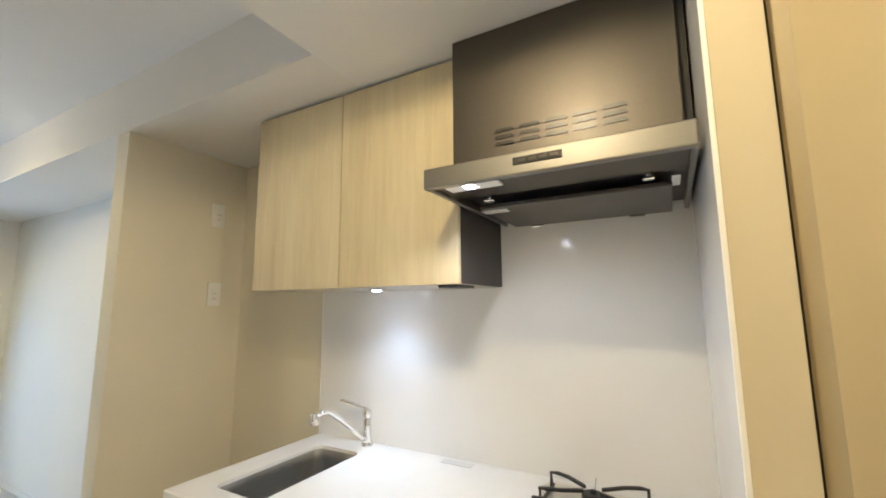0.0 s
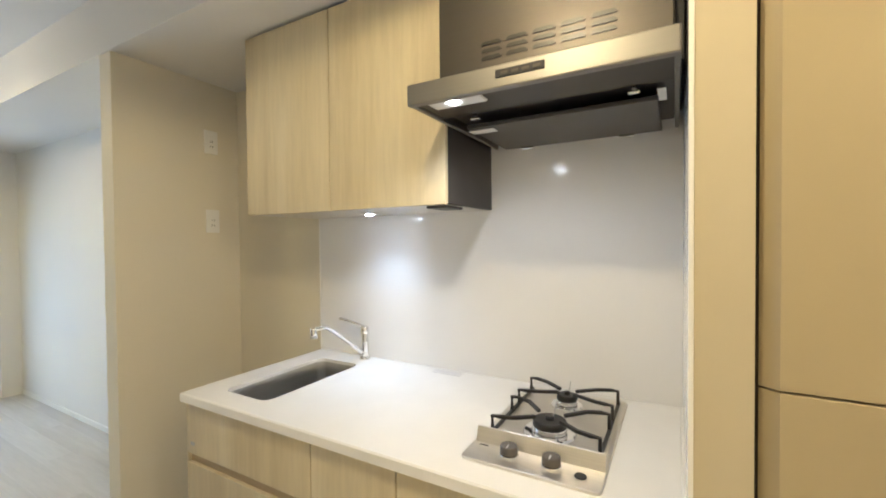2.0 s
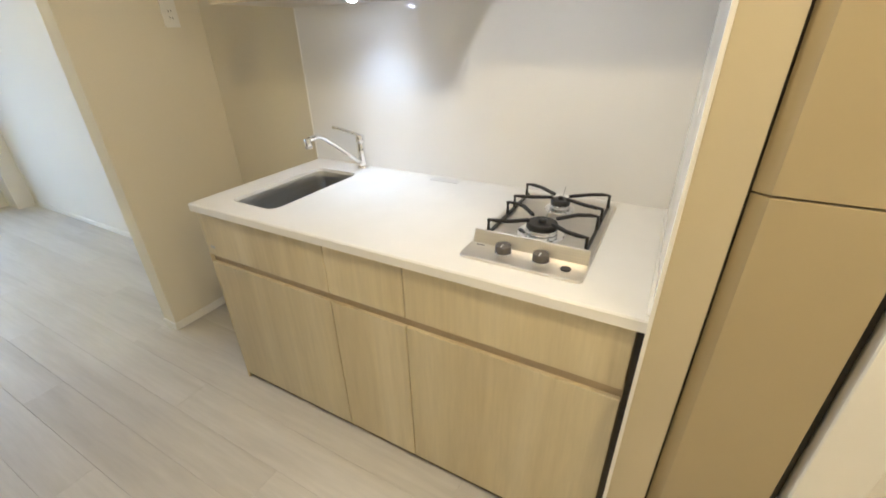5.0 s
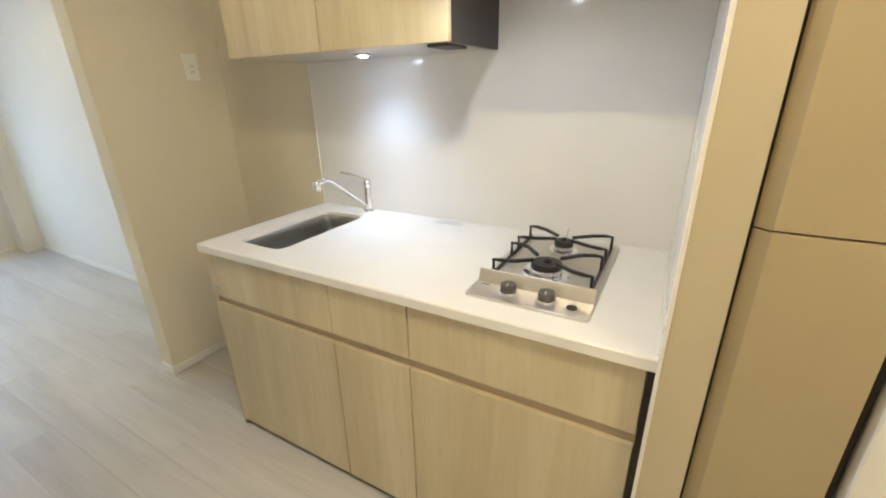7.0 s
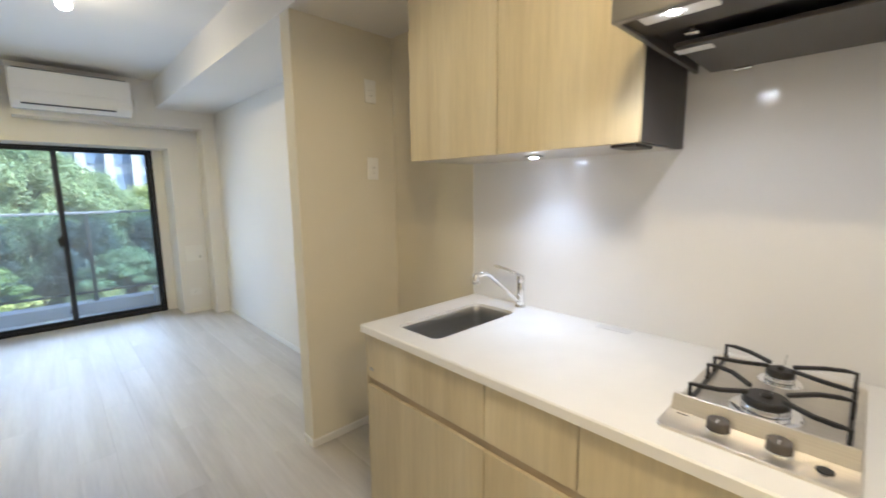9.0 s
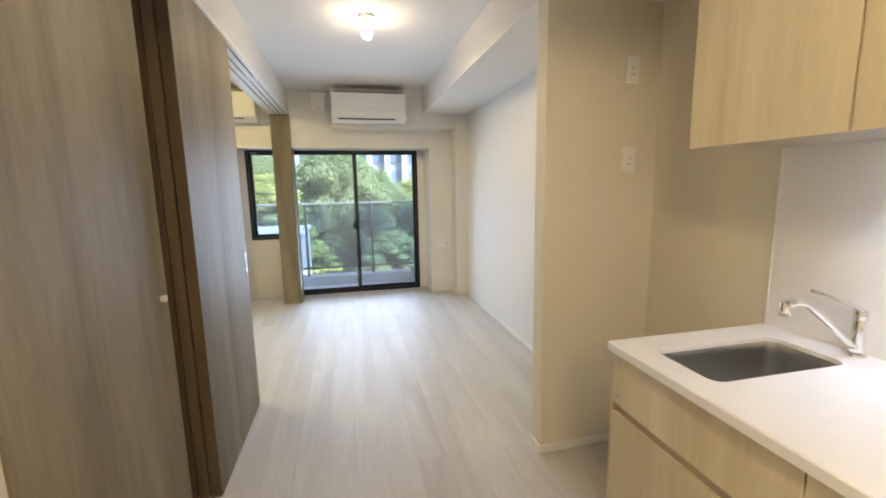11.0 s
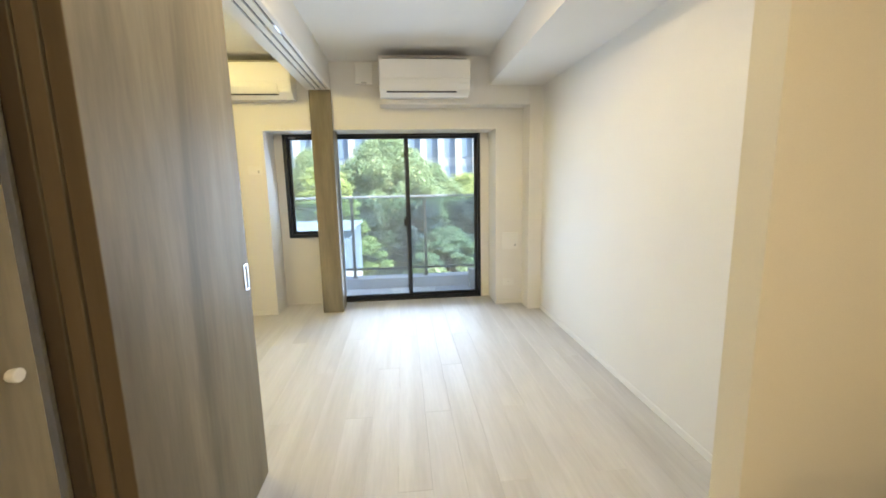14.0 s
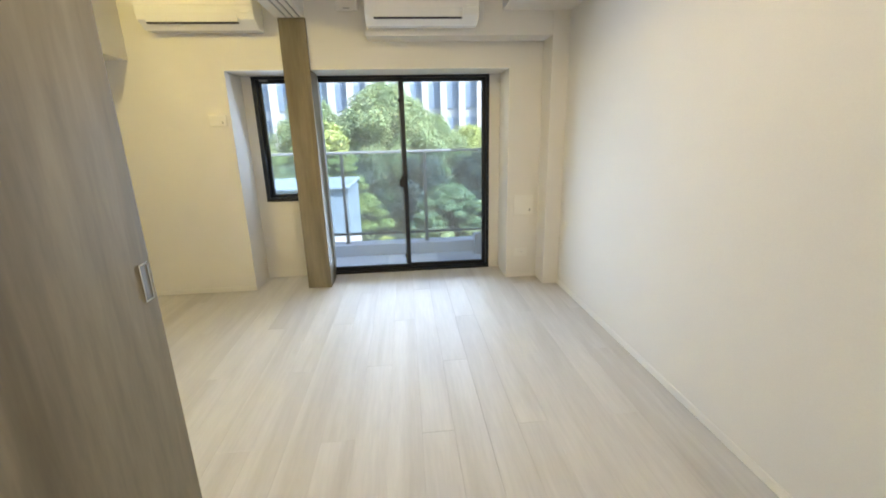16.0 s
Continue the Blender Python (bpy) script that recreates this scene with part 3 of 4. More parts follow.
def range_hood():
    x0, x1 = -0.795, -0.200
    h = thing("range_hood", (-0.5, 1.35, 1.70), "slim box range hood in dull bronze steel with lit lamp", "range hood")
    part("duct_cover", box(x0 + 0.004, x1 - 0.012, 1.18, Y_KIT - 0.002, 1.756, Z_LOW - 0.002, 0.003), M_HOOD, h, "brownish metal duct cover")
    part("side_filler", box(x1 - 0.011, x1 + 0.006, 1.20, Y_KIT - 0.002, 1.757, Z_LOW - 0.002), M_DARK, h, "dark gap filler")
    # the slim canopy: a frame of four rails round the open underside
    yf, zb, zt = 1.022, 1.704, 1.757
    part("front_band", box(x0, x1, yf, yf + 0.022, zb, zt, 0.004, 2), M_HOODBAND, h, "brushed steel front band")
    part("canopy_top", box(x0 + 0.002, x1 - 0.002, yf + 0.02, Y_KIT - 0.002, zt - 0.012, zt - 0.001), M_HOOD, h)
    for a, b in ((x0, x0 + 0.012), (x1 - 0.012, x1)):
        part("side_rail", box(a, b, yf + 0.022, Y_KIT - 0.002, zb + 0.002, zt - 0.002, 0.002), M_HOODBAND, h)
    part("lamp_shelf", box(x0 + 0.013, x1 - 0.013, yf + 0.023, 1.19, zb + 0.010, zb + 0.018), M_HOOD, h)
    part("inner_tray", box(x0 + 0.013, x1 - 0.013, 1.191, Y_KIT - 0.003, zb + 0.030, zb + 0.036), M_HOODIN, h)
    part("baffle", box(x0 + 0.05, x1 - 0.045, 1.262, 1.585, zb - 0.008, zb + 0.004, 0.003, 2), M_BAFFLE, h, "dark enamelled baffle plate")
    lp = part("lamp", box(-0.752, -0.61, 1.048, 1.10, zb + 0.004, zb + 0.011, 0.002), M_PLASTIC, h, "lit oblong hood lamp")
    T = Matrix.Translation
    part("lens", cyl(0.012, 0.012, 0.003, 20, T((-0.685, 1.065, zb + 0.003))), M_HOODLED, lp)
    for cx in (-0.690, -0.292):
        c = part("catch", cyl(0.006, 0.006, 0.034, 12, T((cx, 1.205, zb + 0.014)), 0.001), M_CHROME, h, "chrome catch")
        part("catch_foot", box(cx - 0.014, cx + 0.012, 1.197, 1.213, zb - 0.003, zb + 0.003, 0.002), M_CHROME, c)
    part("sticker", box(-0.752, -0.672, 1.285, 1.325, zb - 0.0095, zb - 0.0088), M_STICKER, h, "white paper sticker")
    part("sticker", box(-0.246, -0.228, 1.21, 1.30, zb + 0.0, zb + 0.0008), M_STICKER, h, "white paper sticker")
    for cx in (-0.66, -0.34):
        part("hinge", box(cx - 0.025, cx + 0.02, 1.57, 1.59, zb - 0.016, zb - 0.009, 0.002), M_CHROME, h)
    sp = part("switch_panel", box(-0.558, -0.448, yf - 0.0025, yf + 0.001, zb + 0.022, zb + 0.040, 0.001), M_DARK, h, "dark strip of push buttons")
    for i in range(4):
        part("button", box(-0.545 + i * 0.024, -0.527 + i * 0.024, yf - 0.0045, yf - 0.002, zb + 0.0265, zb + 0.0345, 0.001), M_KNOB, sp)
    # the louvre slots on the duct cover: five blocks of three
    for i in range(5):
        for j in range(3):
            xa = -0.660 + i * 0.070
            za = 1.845 + j * 0.019
            prof = [(xa, za), (xa + 0.055, za), (xa + 0.055, za + 0.005), (xa + 0.048, za + 0.0105), (xa + 0.006, za + 0.0105), (xa, za + 0.006)]
            part("louvre_slot", prism(prof, "y", 1.1775, 1.1805), M_HOODIN, h)


range_hood()


def splashback():
    s = structure("splashback", box(-1.704, X_KEND + 0.004, Y_KIT - 0.004, Y_KIT - 0.0005, 0.85, Z_LOW - 0.001), M_SPLASH, "glossy white splashback panel behind the worktop", "splashback")
    part("edge_trim", box(-1.711, -1.704, Y_KIT - 0.006, Y_KIT - 0.0005, 0.85, 1.49, 0.001), M_TRIM, s)
    part("side_panel", box(X_KEND + 0.001, X_KEND + 0.0045, Y_FRONT + 0.004, Y_KIT - 0.0045, 0.80, Z_LOW - 0.001), M_SPLASH, s)
    part("front_trim", box(X_KEND - 0.002, X_KEND + 0.006, Y_FRONT - 0.004, Y_FRONT + 0.004, 0.0, Z_LOW - 0.001, 0.001), M_TRIM, s)


splashback()


def tall_cabinet():
    c = thing("tall_cabinet", (0.0, 1.25, 0), "tall narrow tan laminate cupboard with two stacked doors", "cabinet")
    # near-black carcass: the shade of the door gaps is put into its colour
    part("carcass", box(-0.105, 0.118, Y_FRONT + 0.022, Y_KIT - 0.002, 0, Z_LOW - 0.001), M_GREYGAP, c)
    for z0, z1 in ((0.03, 1.138), (1.1415, Z_LOW - 0.004)):
        d = part("door", box(-0.076, 0.100, Y_FRONT, Y_FRONT + 0.02, z0, z1, 0.0012), M_TALL, c)
        pull = prism([(-0.098, Y_FRONT + 0.018), (-0.076, Y_FRONT + 0.0005), (-0.076, Y_FRONT + 0.02)], "z", z0, z1)
        part("finger_pull", pull, M_TALL, d, "bevelled finger-pull edge")


tall_cabinet()
structure("door_casing", box(0.122, 0.215, Y_FRONT - 0.006, Y_FRONT + 0.05, 0, 2.1, 0.003), M_TRIM, "white door casing", "trim")

# power sockets on the stub wall
def socket(name, x, y, z, w, h, face, slots, label):
    """A plate on a wall that faces along +x (face 1)."""
    s = thing(name, (x, y, z), label, "socket")
    part("plate", box(x, x + 0.007, y - w / 2, y + w / 2, z - h / 2, z + h / 2, 0.002, 2), M_PLASTIC, s)
    part("insert", box(x + 0.0065, x + 0.0085, y - w * 0.2, y + w * 0.2, z - h * 0.36, z + h * 0.36, 0.0008), M_PLASTIC, s)
    for k in slots:
        for dy in (-0.006, 0.006):
            part("slot", box(x + 0.008, x + 0.0088, y + dy - 0.0012, y + dy + 0.0012, z + k - 0.0045, z + k + 0.0045), M_DARK, s)
    return s


socket("wall_socket", X_STUB, 1.456, 1.893, 0.07, 0.12, 1, (-0.022, 0.004), "white plastic double power socket on the wall")
socket("wall_socket", X_STUB, 1.458, 1.482, 0.07, 0.12, 1, (-0.022, 0.004), "white plastic double power socket on the wall")
socket("low_socket", X_WIN, 1.262, 0.24, 0.12, 0.075, 1, (0.0,), "white plastic wall socket near the floor")
p = thing("intercom_panel", (X_WIN, 1.278, 0.68), "white square plastic wall panel with one small button", "wall panel")
part("plate", box(X_WIN, X_WIN + 0.012, 1.19, 1.366, 0.595, 0.772, 0.003, 2), M_PLASTIC, p)
part("button", box(X_WIN + 0.012, X_WIN + 0.014, 1.325, 1.341, 0.625, 0.650, 0.001), M_GREY, p)
p = thing("switch_plate", (X_WIN, -1.244, 1.461), "white plastic control plate on the bedroom wall", "switch")
part("plate", box(X_WIN, X_WIN + 0.010, -1.31, -1.175, 1.415, 1.50, 0.003, 2), M_PLASTIC, p)
part("button", box(X_WIN + 0.010, X_WIN + 0.012, -1.215, -1.20, 1.43, 1.455, 0.001), M_GREY, p)


# sliding doors
def pull_handle(parent, x, y, z, w, h):
    """A pull whose chrome rim stands a little proud of a face toward +y; a flat dark plate paints the recess's shade.
    """
    f = part("pull_handle", box(x - w / 2, x + w / 2, y, y + 0.002, z - h / 2, z + h / 2), M_RECESS, parent, "flat metal pull with the shade of a recess painted in")
    t = 0.0045
    rim = bmesh.new()
    for a in ((x - w / 2 - t, x - w / 2, z - h / 2 - t, z + h / 2 + t), (x + w / 2, x + w / 2 + t, z - h / 2 - t, z + h / 2 + t),
              (x - w / 2, x + w / 2, z + h / 2, z + h / 2 + t), (x - w / 2, x + w / 2, z - h / 2 - t, z - h / 2)):
        box(a[0], a[1], y, y + 0.0045, a[2], a[3], bm=rim)
    part("rim", rim, M_CHROME, f, "bright chrome rim")


def sliding_door(y1, thick, x0, x1, z0=0.008, z1=2.196):
    d = thing("sliding_door", ((x0 + x1) / 2, y1 - thick / 2, 0), "grey-brown oak laminate sliding door panel, pushed open", "door", "sliding door panels")
    part("panel", box(x0, x1, y1 - thick, y1, z0, z1, 0.0012), M_DOOR, d)
    part("edge_band", box(x1, x1 + 0.0015, y1 - thick + 0.001, y1 - 0.001, z0, z1), M_DOOREDGE, d)
    return d


D1 = sliding_door(-0.496, 0.045, -3.223, -2.395)
pull_handle(D1, -3.185, -0.496, 0.940, 0.030, 0.098)
sliding_door(-0.550, 0.040, -3.218, -2.395)
sliding_door(-0.598, 0.042, -3.218, -2.395)


def closet_door():
    d = tagged(new("door_1"), "closed grey-brown oak laminate door beside the sliding panels", "door", kind="structure")
    d.location = (-1.89, -0.595, 0)
    part("panel", box(-2.290, -1.482, -0.615, -0.575, 0.006, 2.196, 0.0015), M_DOOR, d)
    k = part("stop_knob", cyl(0.014, 0.012, 0.018, 20, Matrix.Translation((-2.232, -0.566, 0.975)) @ Matrix.Rotation(math.pi / 2, 4, "X"), 0.002), M_PLASTIC, d, "small white round stop")
    return d


closet_door()
structure("wall_behind_doors", box(-2.43, -2.398, -0.74, -0.652, 0, 2.46), M_WALL, "cream woven wallpaper", "wall")


def door_track():
    t = structure("door_track", box(X_WIN + 0.001, -2.37, -0.70, -0.485, 2.212, 2.224), M_TRIM, "white ceiling track with three dark running grooves", "track")
    ys = [-0.70, -0.626, -0.612, -0.577, -0.563, -0.526, -0.512, -0.485]
    for a, b in zip(ys[0::2], ys[1::2]):
        part("rail", box(X_WIN + 0.001, -2.37, a, b, 2.198, 2.212, 0.001), M_TRIM, t)
    for y in (-0.619, -0.57, -0.519):
        part("groove", box(X_WIN + 0.001, -2.37, y - 0.007, y + 0.007, 2.2085, 2.212), M_DARK, t)
        part("runner", box(-4.15, -4.02, y - 0.005, y + 0.005, 2.203, 2.2083, 0.001), M_CHROME, t)


door_track()
q = thing("door_post", (-5.78, -0.58, 0), "grey-brown oak laminate post at the window end of the partition", "post")
part("post_board", box(-5.90, -5.640, -0.685, -0.480, 0, 2.197, 0.0015), M_DOOR, q)
part("stop_strip", box(-5.638, -5.634, -0.517, -0.481, 0, 2.197, 0.001), M_DOOR, q)


# windows and balcony
def frame_ring(y0, y1, z0, z1, w, x0, x1):
    bm = bmesh.new()
    box(x0, x1, y0, y0 + w, z0, z1, bm=bm)
    box(x0, x1, y1 - w, y1, z0, z1, bm=bm)
    box(x0, x1, y0 + w, y1 - w, z0, z0 + w, bm=bm)
    box(x0, x1, y0 + w, y1 - w, z1 - w, z1, bm=bm)
    return bm


def pane_of(parent, y0, y1, z0, z1, x):
    g = part("pane", box(x - 0.003, x + 0.003, y0, y1, z0, z1), M_PANE, parent, "glass pane with a pale glare haze in its colour")
    g.visible_shadow = False
    return g


def sliding_window():
    w = tagged(new("window_1"), "dark-framed sliding balcony window, closed", "window", kind="structure")
    w.location = (-6.06, 0.26, 0)
    part("window_frame", frame_ring(-0.56, 1.033, 0.0, 1.838, 0.028, -6.10, -6.015), M_ALU, w, "dark bronze aluminium frame")
    for y0, y1, x in ((-0.542, 0.250, -6.045), (0.200, 1.008, -6.075)):
        s = part("sash", frame_ring(y0, y1, 0.024, 1.815, 0.036, x - 0.014, x + 0.014), M_ALU, w)
        pane_of(s, y0 + 0.034, y1 - 0.034, 0.058, 1.781, x)
    l = part("lock", box(-6.031, -6.006, 0.192, 0.226, 0.84, 0.945, 0.004), M_DARK, w, "black crescent lock")
    part("lever", box(-6.008, -5.994, 0.176, 0.206, 0.835, 0.915, 0.004), M_DARK, l)
    for z in (0.15, 1.62):
        part("catch", box(-6.032, -6.018, 0.193, 0.212, z - 0.014, z + 0.014, 0.002), M_DARK, w)
    part("window_sill", box(-6.012, -5.985, -0.56, 1.03, 0.0, 0.02, 0.003), M_ALU, w)


sliding_window()
w2 = tagged(new("window_2"), "dark-framed small bedroom window, closed", "window", kind="structure")
w2.location = (-6.06, -0.83, 1.3)
part("window_frame", frame_ring(-1.055, -0.62, 0.745, 1.838, 0.034, -6.10, -5.985), M_ALU, w2, "dark bronze aluminium frame")
s2 = part("sash", frame_ring(-1.022, -0.65, 0.778, 1.805, 0.030, -6.07, -6.035), M_ALU, w2)
pane_of(s2, -0.994, -0.678, 0.806, 1.777, -6.05)
part("closer", box(-6.034, -6.016, -1.0, -0.93, 1.79, 1.812, 0.003), M_GREY, w2, "grey catch at the frame's head")


def balcony():
    structure("balcony_floor", box(-7.42, -6.10, -3.2, 1.55, -0.30, -0.165), M_CONC, "pale grey balcony floor", "balcony")
    structure("balcony_kerb", box(-7.40, -7.18, -3.2, 1.55, -0.165, -0.018, 0.008), M_CONC, "low grey concrete balcony kerb", "kerb")
    structure("balcony_screen", box(-7.35, -6.10, 1.50, 1.54, -0.165, 2.2), M_PLASTIC, "white balcony divider panel", "screen")
    r = thing("balcony_railing", (-7.3, 0.2, -0.018), "grey aluminium balcony railing with smoked glass panels", "railing")
    part("top_rail", box(-7.33, -7.275, -3.2, 1.5, 1.105, 1.135, 0.006, 2), M_RAILTOP, r, "light metal handrail")
    part("bottom_rail", box(-7.318, -7.285, -3.2, 1.5, 0.085, 0.115, 0.003), M_RAIL, r)
    for k in range(5):
        y = 1.49 - k * 1.015
        part("post", box(-7.315, -7.270, y - 0.019, y + 0.019, -0.018, 1.106, 0.003), M_RAIL, r)
        part("foot_plate", box(-7.335, -7.255, y - 0.032, y + 0.032, -0.018, -0.008, 0.002), M_RAIL, r)
        if k:
            g = part("glass_panel", box(-7.306, -7.298, y + 0.018, y + 0.997, 0.116, 1.104), M_RAILGLASS, r, "blue-grey smoked glass")
            g.visible_shadow = False
    hatch = thing("escape_hatch", (-6.85, 0.3, -0.165), "white metal escape hatch cover on the balcony floor", "hatch")
    part("cover", box(-7.08, -6.62, -0.02, 0.57, -0.165, -0.14, 0.005), M_PLASTIC, hatch)
    o = thing("vent_box", (-7.05, 1.12, -0.165), "small grey box standing on the balcony", "box")
    part("body", box(-7.15, -7.0, 1.06, 1.18, -0.165, 0.10, 0.01, 2), M_GREY, o)
    part("foot_band", box(-7.152, -6.998, 1.058, 1.182, -0.165, -0.12, 0.004), M_GREY, o)


balcony()


# air conditioners, lamp, vent
def air_conditioner(x, y0, y1, z0, z1):
    a = thing("air_conditioner", (x, (y0 + y1) / 2, z0), "white wall-mounted split air conditioner with closed flap", "air conditioner", "wall air conditioners")
    h, d = z1 - z0, 0.225
    prof = [(x, z0 + 0.01), (x + d * 0.55, z0), (x + d * 0.93, z0 + h * 0.17), (x + d, z0 + h * 0.36), (x + d, z1 - 0.03), (x + d * 0.93, z1 - 0.008), (x + d * 0.8, z1), (x, z1)]
    body = prism(prof, "y", y0, y1)
    bmesh.ops.bevel(body, geom=body.edges[:], offset=0.007, segments=2, profile=0.5, affect="EDGES")
    part("body", body, M_ACBODY, a)
    part("front_panel", box(x + d, x + d + 0.008, y0 + 0.005, y1 - 0.005, z0 + h * 0.44, z1 - 0.012, 0.004, 2), M_ACBODY, a)
    fl = prism([(x + d * 0.86, z0 + h * 0.125), (x + d * 0.98, z0 + h * 0.33), (x + d + 0.004, z0 + h * 0.40), (x + d + 0.008, z0 + h * 0.40), (x + d * 0.98 + 0.006, z0 + h * 0.30), (x + d * 0.87 + 0.004, z0 + h * 0.115)], "y", y0 + 0.06, y1 - 0.12)
    part("flap", fl, M_ACBODY, a)
    part("outlet_slot", box(x + d * 0.80, x + d * 0.905, y0 + 0.06, y1 - 0.12, z0 + h * 0.095, z0 + h * 0.125), M_DARK, a, "dark air outlet")
    part("flap_end", box(x + d * 0.9, x + d + 0.003, y1 - 0.119, y1 - 0.116, z0 + h * 0.13, z0 + h * 0.38), M_PLASTIC, a)
    part("top_grille", box(x + 0.01, x + d * 0.85, y0 + 0.03, y1 - 0.03, z1 - 0.002, z1 + 0.003), M_DARK, a, "dark intake grille")
    part("display", box(x + d * 0.97, x + d + 0.004, y1 - 0.09, y1 - 0.03, z0 + h * 0.30, z0 + h * 0.35, 0.001), M_PLASTIC, a)
    return a


air_conditioner(-5.45, 0.003, 0.800, 2.066, 2.378)
air_conditioner(X_WIN, -1.60, -0.795, 2.086, 2.400)
v = thing("vent_cover", (X_WIN, -0.16, 2.34), "white square plastic ventilation cover on the wall", "vent")
part("cover", box(X_WIN, X_WIN + 0.035, -0.242, -0.076, 2.245, 2.445, 0.008, 2), M_PLASTIC, v)
part("pull_tab", box(X_WIN + 0.02, X_WIN + 0.04, -0.185, -0.135, 2.253, 2.262, 0.002), M_GREY, v)
pc = thing("ac_outlet", (-5.45, 0.875, 2.2), "white wall socket with cord beside the air conditioner", "socket")
part("plate", box(-5.45, -5.442, 0.815, 0.87, 2.13, 2.25, 0.002), M_PLASTIC, pc)
part("cord", tube([(-5.435, 0.84, 2.24), (-5.43, 0.838, 2.20), (-5.435, 0.815, 2.16), (-5.44, 0.79, 2.17)], 0.004, 8), M_PLASTIC, pc)


def bulb(x, y):
    b = thing("ceiling_lamp", (x, y, Z_HIGH), "bare lit light bulb in a white ceiling socket", "lamp", "ceiling bulbs")
    T = Matrix.Translation
    part("ceiling_rose", cyl(0.052, 0.056, 0.022, 32, T((x, y, Z_HIGH - 0.011)), 0.004), M_PLASTIC, b)
    part("holder", cyl(0.019, 0.026, 0.04, 24, T((x, y, Z_HIGH - 0.042)), 0.003), M_PLASTIC, b)
    g = bmesh.new()
    bmesh.ops.create_uvsphere(g, u_segments=24, v_segments=14, radius=0.034)
    for vv in g.verts:
        k = max(0.0, vv.co.z / 0.034)
        vv.co.z = vv.co.z * (1 + 0.55 * k)
        vv.co.x, vv.co.y = vv.co.x * (1 - 0.12 * k), vv.co.y * (1 - 0.12 * k)
    for f in g.faces:
        f.smooth = True
    g.transform(T((x, y, Z_HIGH - 0.108)))
    gl = part("bulb_glass", g, M_BULB, b, "glowing warm bulb")
    gl.visible_shadow = False


bulb(-3.425, 0.30)
bulb(-4.0, -1.65)


def downlight(x, y):
    d = thing("downlight", (x, y, Z_LOW), "round recessed warm downlight in the ceiling", "lamp", "ceiling downlights")
    part("trim_ring", cyl(0.058, 0.062, 0.006, 36, Matrix.Translation((x, y, Z_LOW - 0.003)), 0.002), M_PLASTIC, d)
    part("lens", cyl(0.043, 0.043, 0.003, 36, Matrix.Translation((x, y, Z_LOW - 0.0075))), M_BULB, d)


downlight(-0.55, 0.40)
# fitting for the added hall fill lamp, out of view
downlight(0.8, 0.2)


# outside
Z_GROUND = -7.5
M_GROUND = plain("ground_grass_and_paving", (0.10, 0.11, 0.07), 0.9, vary=0.3, scale=0.2, grain=0.4)
M_BARK = plain("bark", (0.10, 0.075, 0.05), 0.9, vary=0.3, scale=8, grain=0.6)
M_PIER = plain("pale_building_stone", (0.55, 0.54, 0.52), 0.7, vary=0.05, scale=0.2)
M_BGLASS = plain("blue_building_glass", (0.19, 0.26, 0.36), 0.3, vary=0.3, scale=0.15)
M_SPAN = plain("grey_spandrel", (0.40, 0.44, 0.50), 0.5, vary=0.1, scale=0.2)
M_ROOF = plain("pale_roof_cladding", (0.50, 0.52, 0.53), 0.6, vary=0.1, scale=0.5)


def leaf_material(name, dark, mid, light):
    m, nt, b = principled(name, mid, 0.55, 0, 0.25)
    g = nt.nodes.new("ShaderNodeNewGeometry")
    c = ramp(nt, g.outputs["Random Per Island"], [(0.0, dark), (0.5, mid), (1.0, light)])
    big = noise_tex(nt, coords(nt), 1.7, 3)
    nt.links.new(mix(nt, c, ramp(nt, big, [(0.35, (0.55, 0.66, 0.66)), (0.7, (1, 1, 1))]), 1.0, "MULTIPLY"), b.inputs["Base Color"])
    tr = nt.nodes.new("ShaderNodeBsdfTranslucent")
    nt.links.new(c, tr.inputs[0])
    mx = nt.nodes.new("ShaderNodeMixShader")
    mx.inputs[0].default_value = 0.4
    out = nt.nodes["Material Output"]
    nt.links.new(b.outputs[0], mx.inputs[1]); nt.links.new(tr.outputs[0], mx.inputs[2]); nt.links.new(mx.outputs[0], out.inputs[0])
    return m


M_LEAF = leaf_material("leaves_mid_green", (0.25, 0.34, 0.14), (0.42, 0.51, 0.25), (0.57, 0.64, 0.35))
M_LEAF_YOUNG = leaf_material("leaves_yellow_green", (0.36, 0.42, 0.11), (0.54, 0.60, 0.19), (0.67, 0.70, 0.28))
# shade under the canopy is put into this dark blue-green leaf colour
M_LEAF_SHADED = leaf_material("leaves_painted_shade", (0.08, 0.125, 0.11), (0.15, 0.205, 0.17), (0.25, 0.31, 0.25))
structure("ground", box(-900, 900, -900, 900, Z_GROUND - 0.5, Z_GROUND), M_GROUND, "dark green and grey ground below the balcony", "ground")


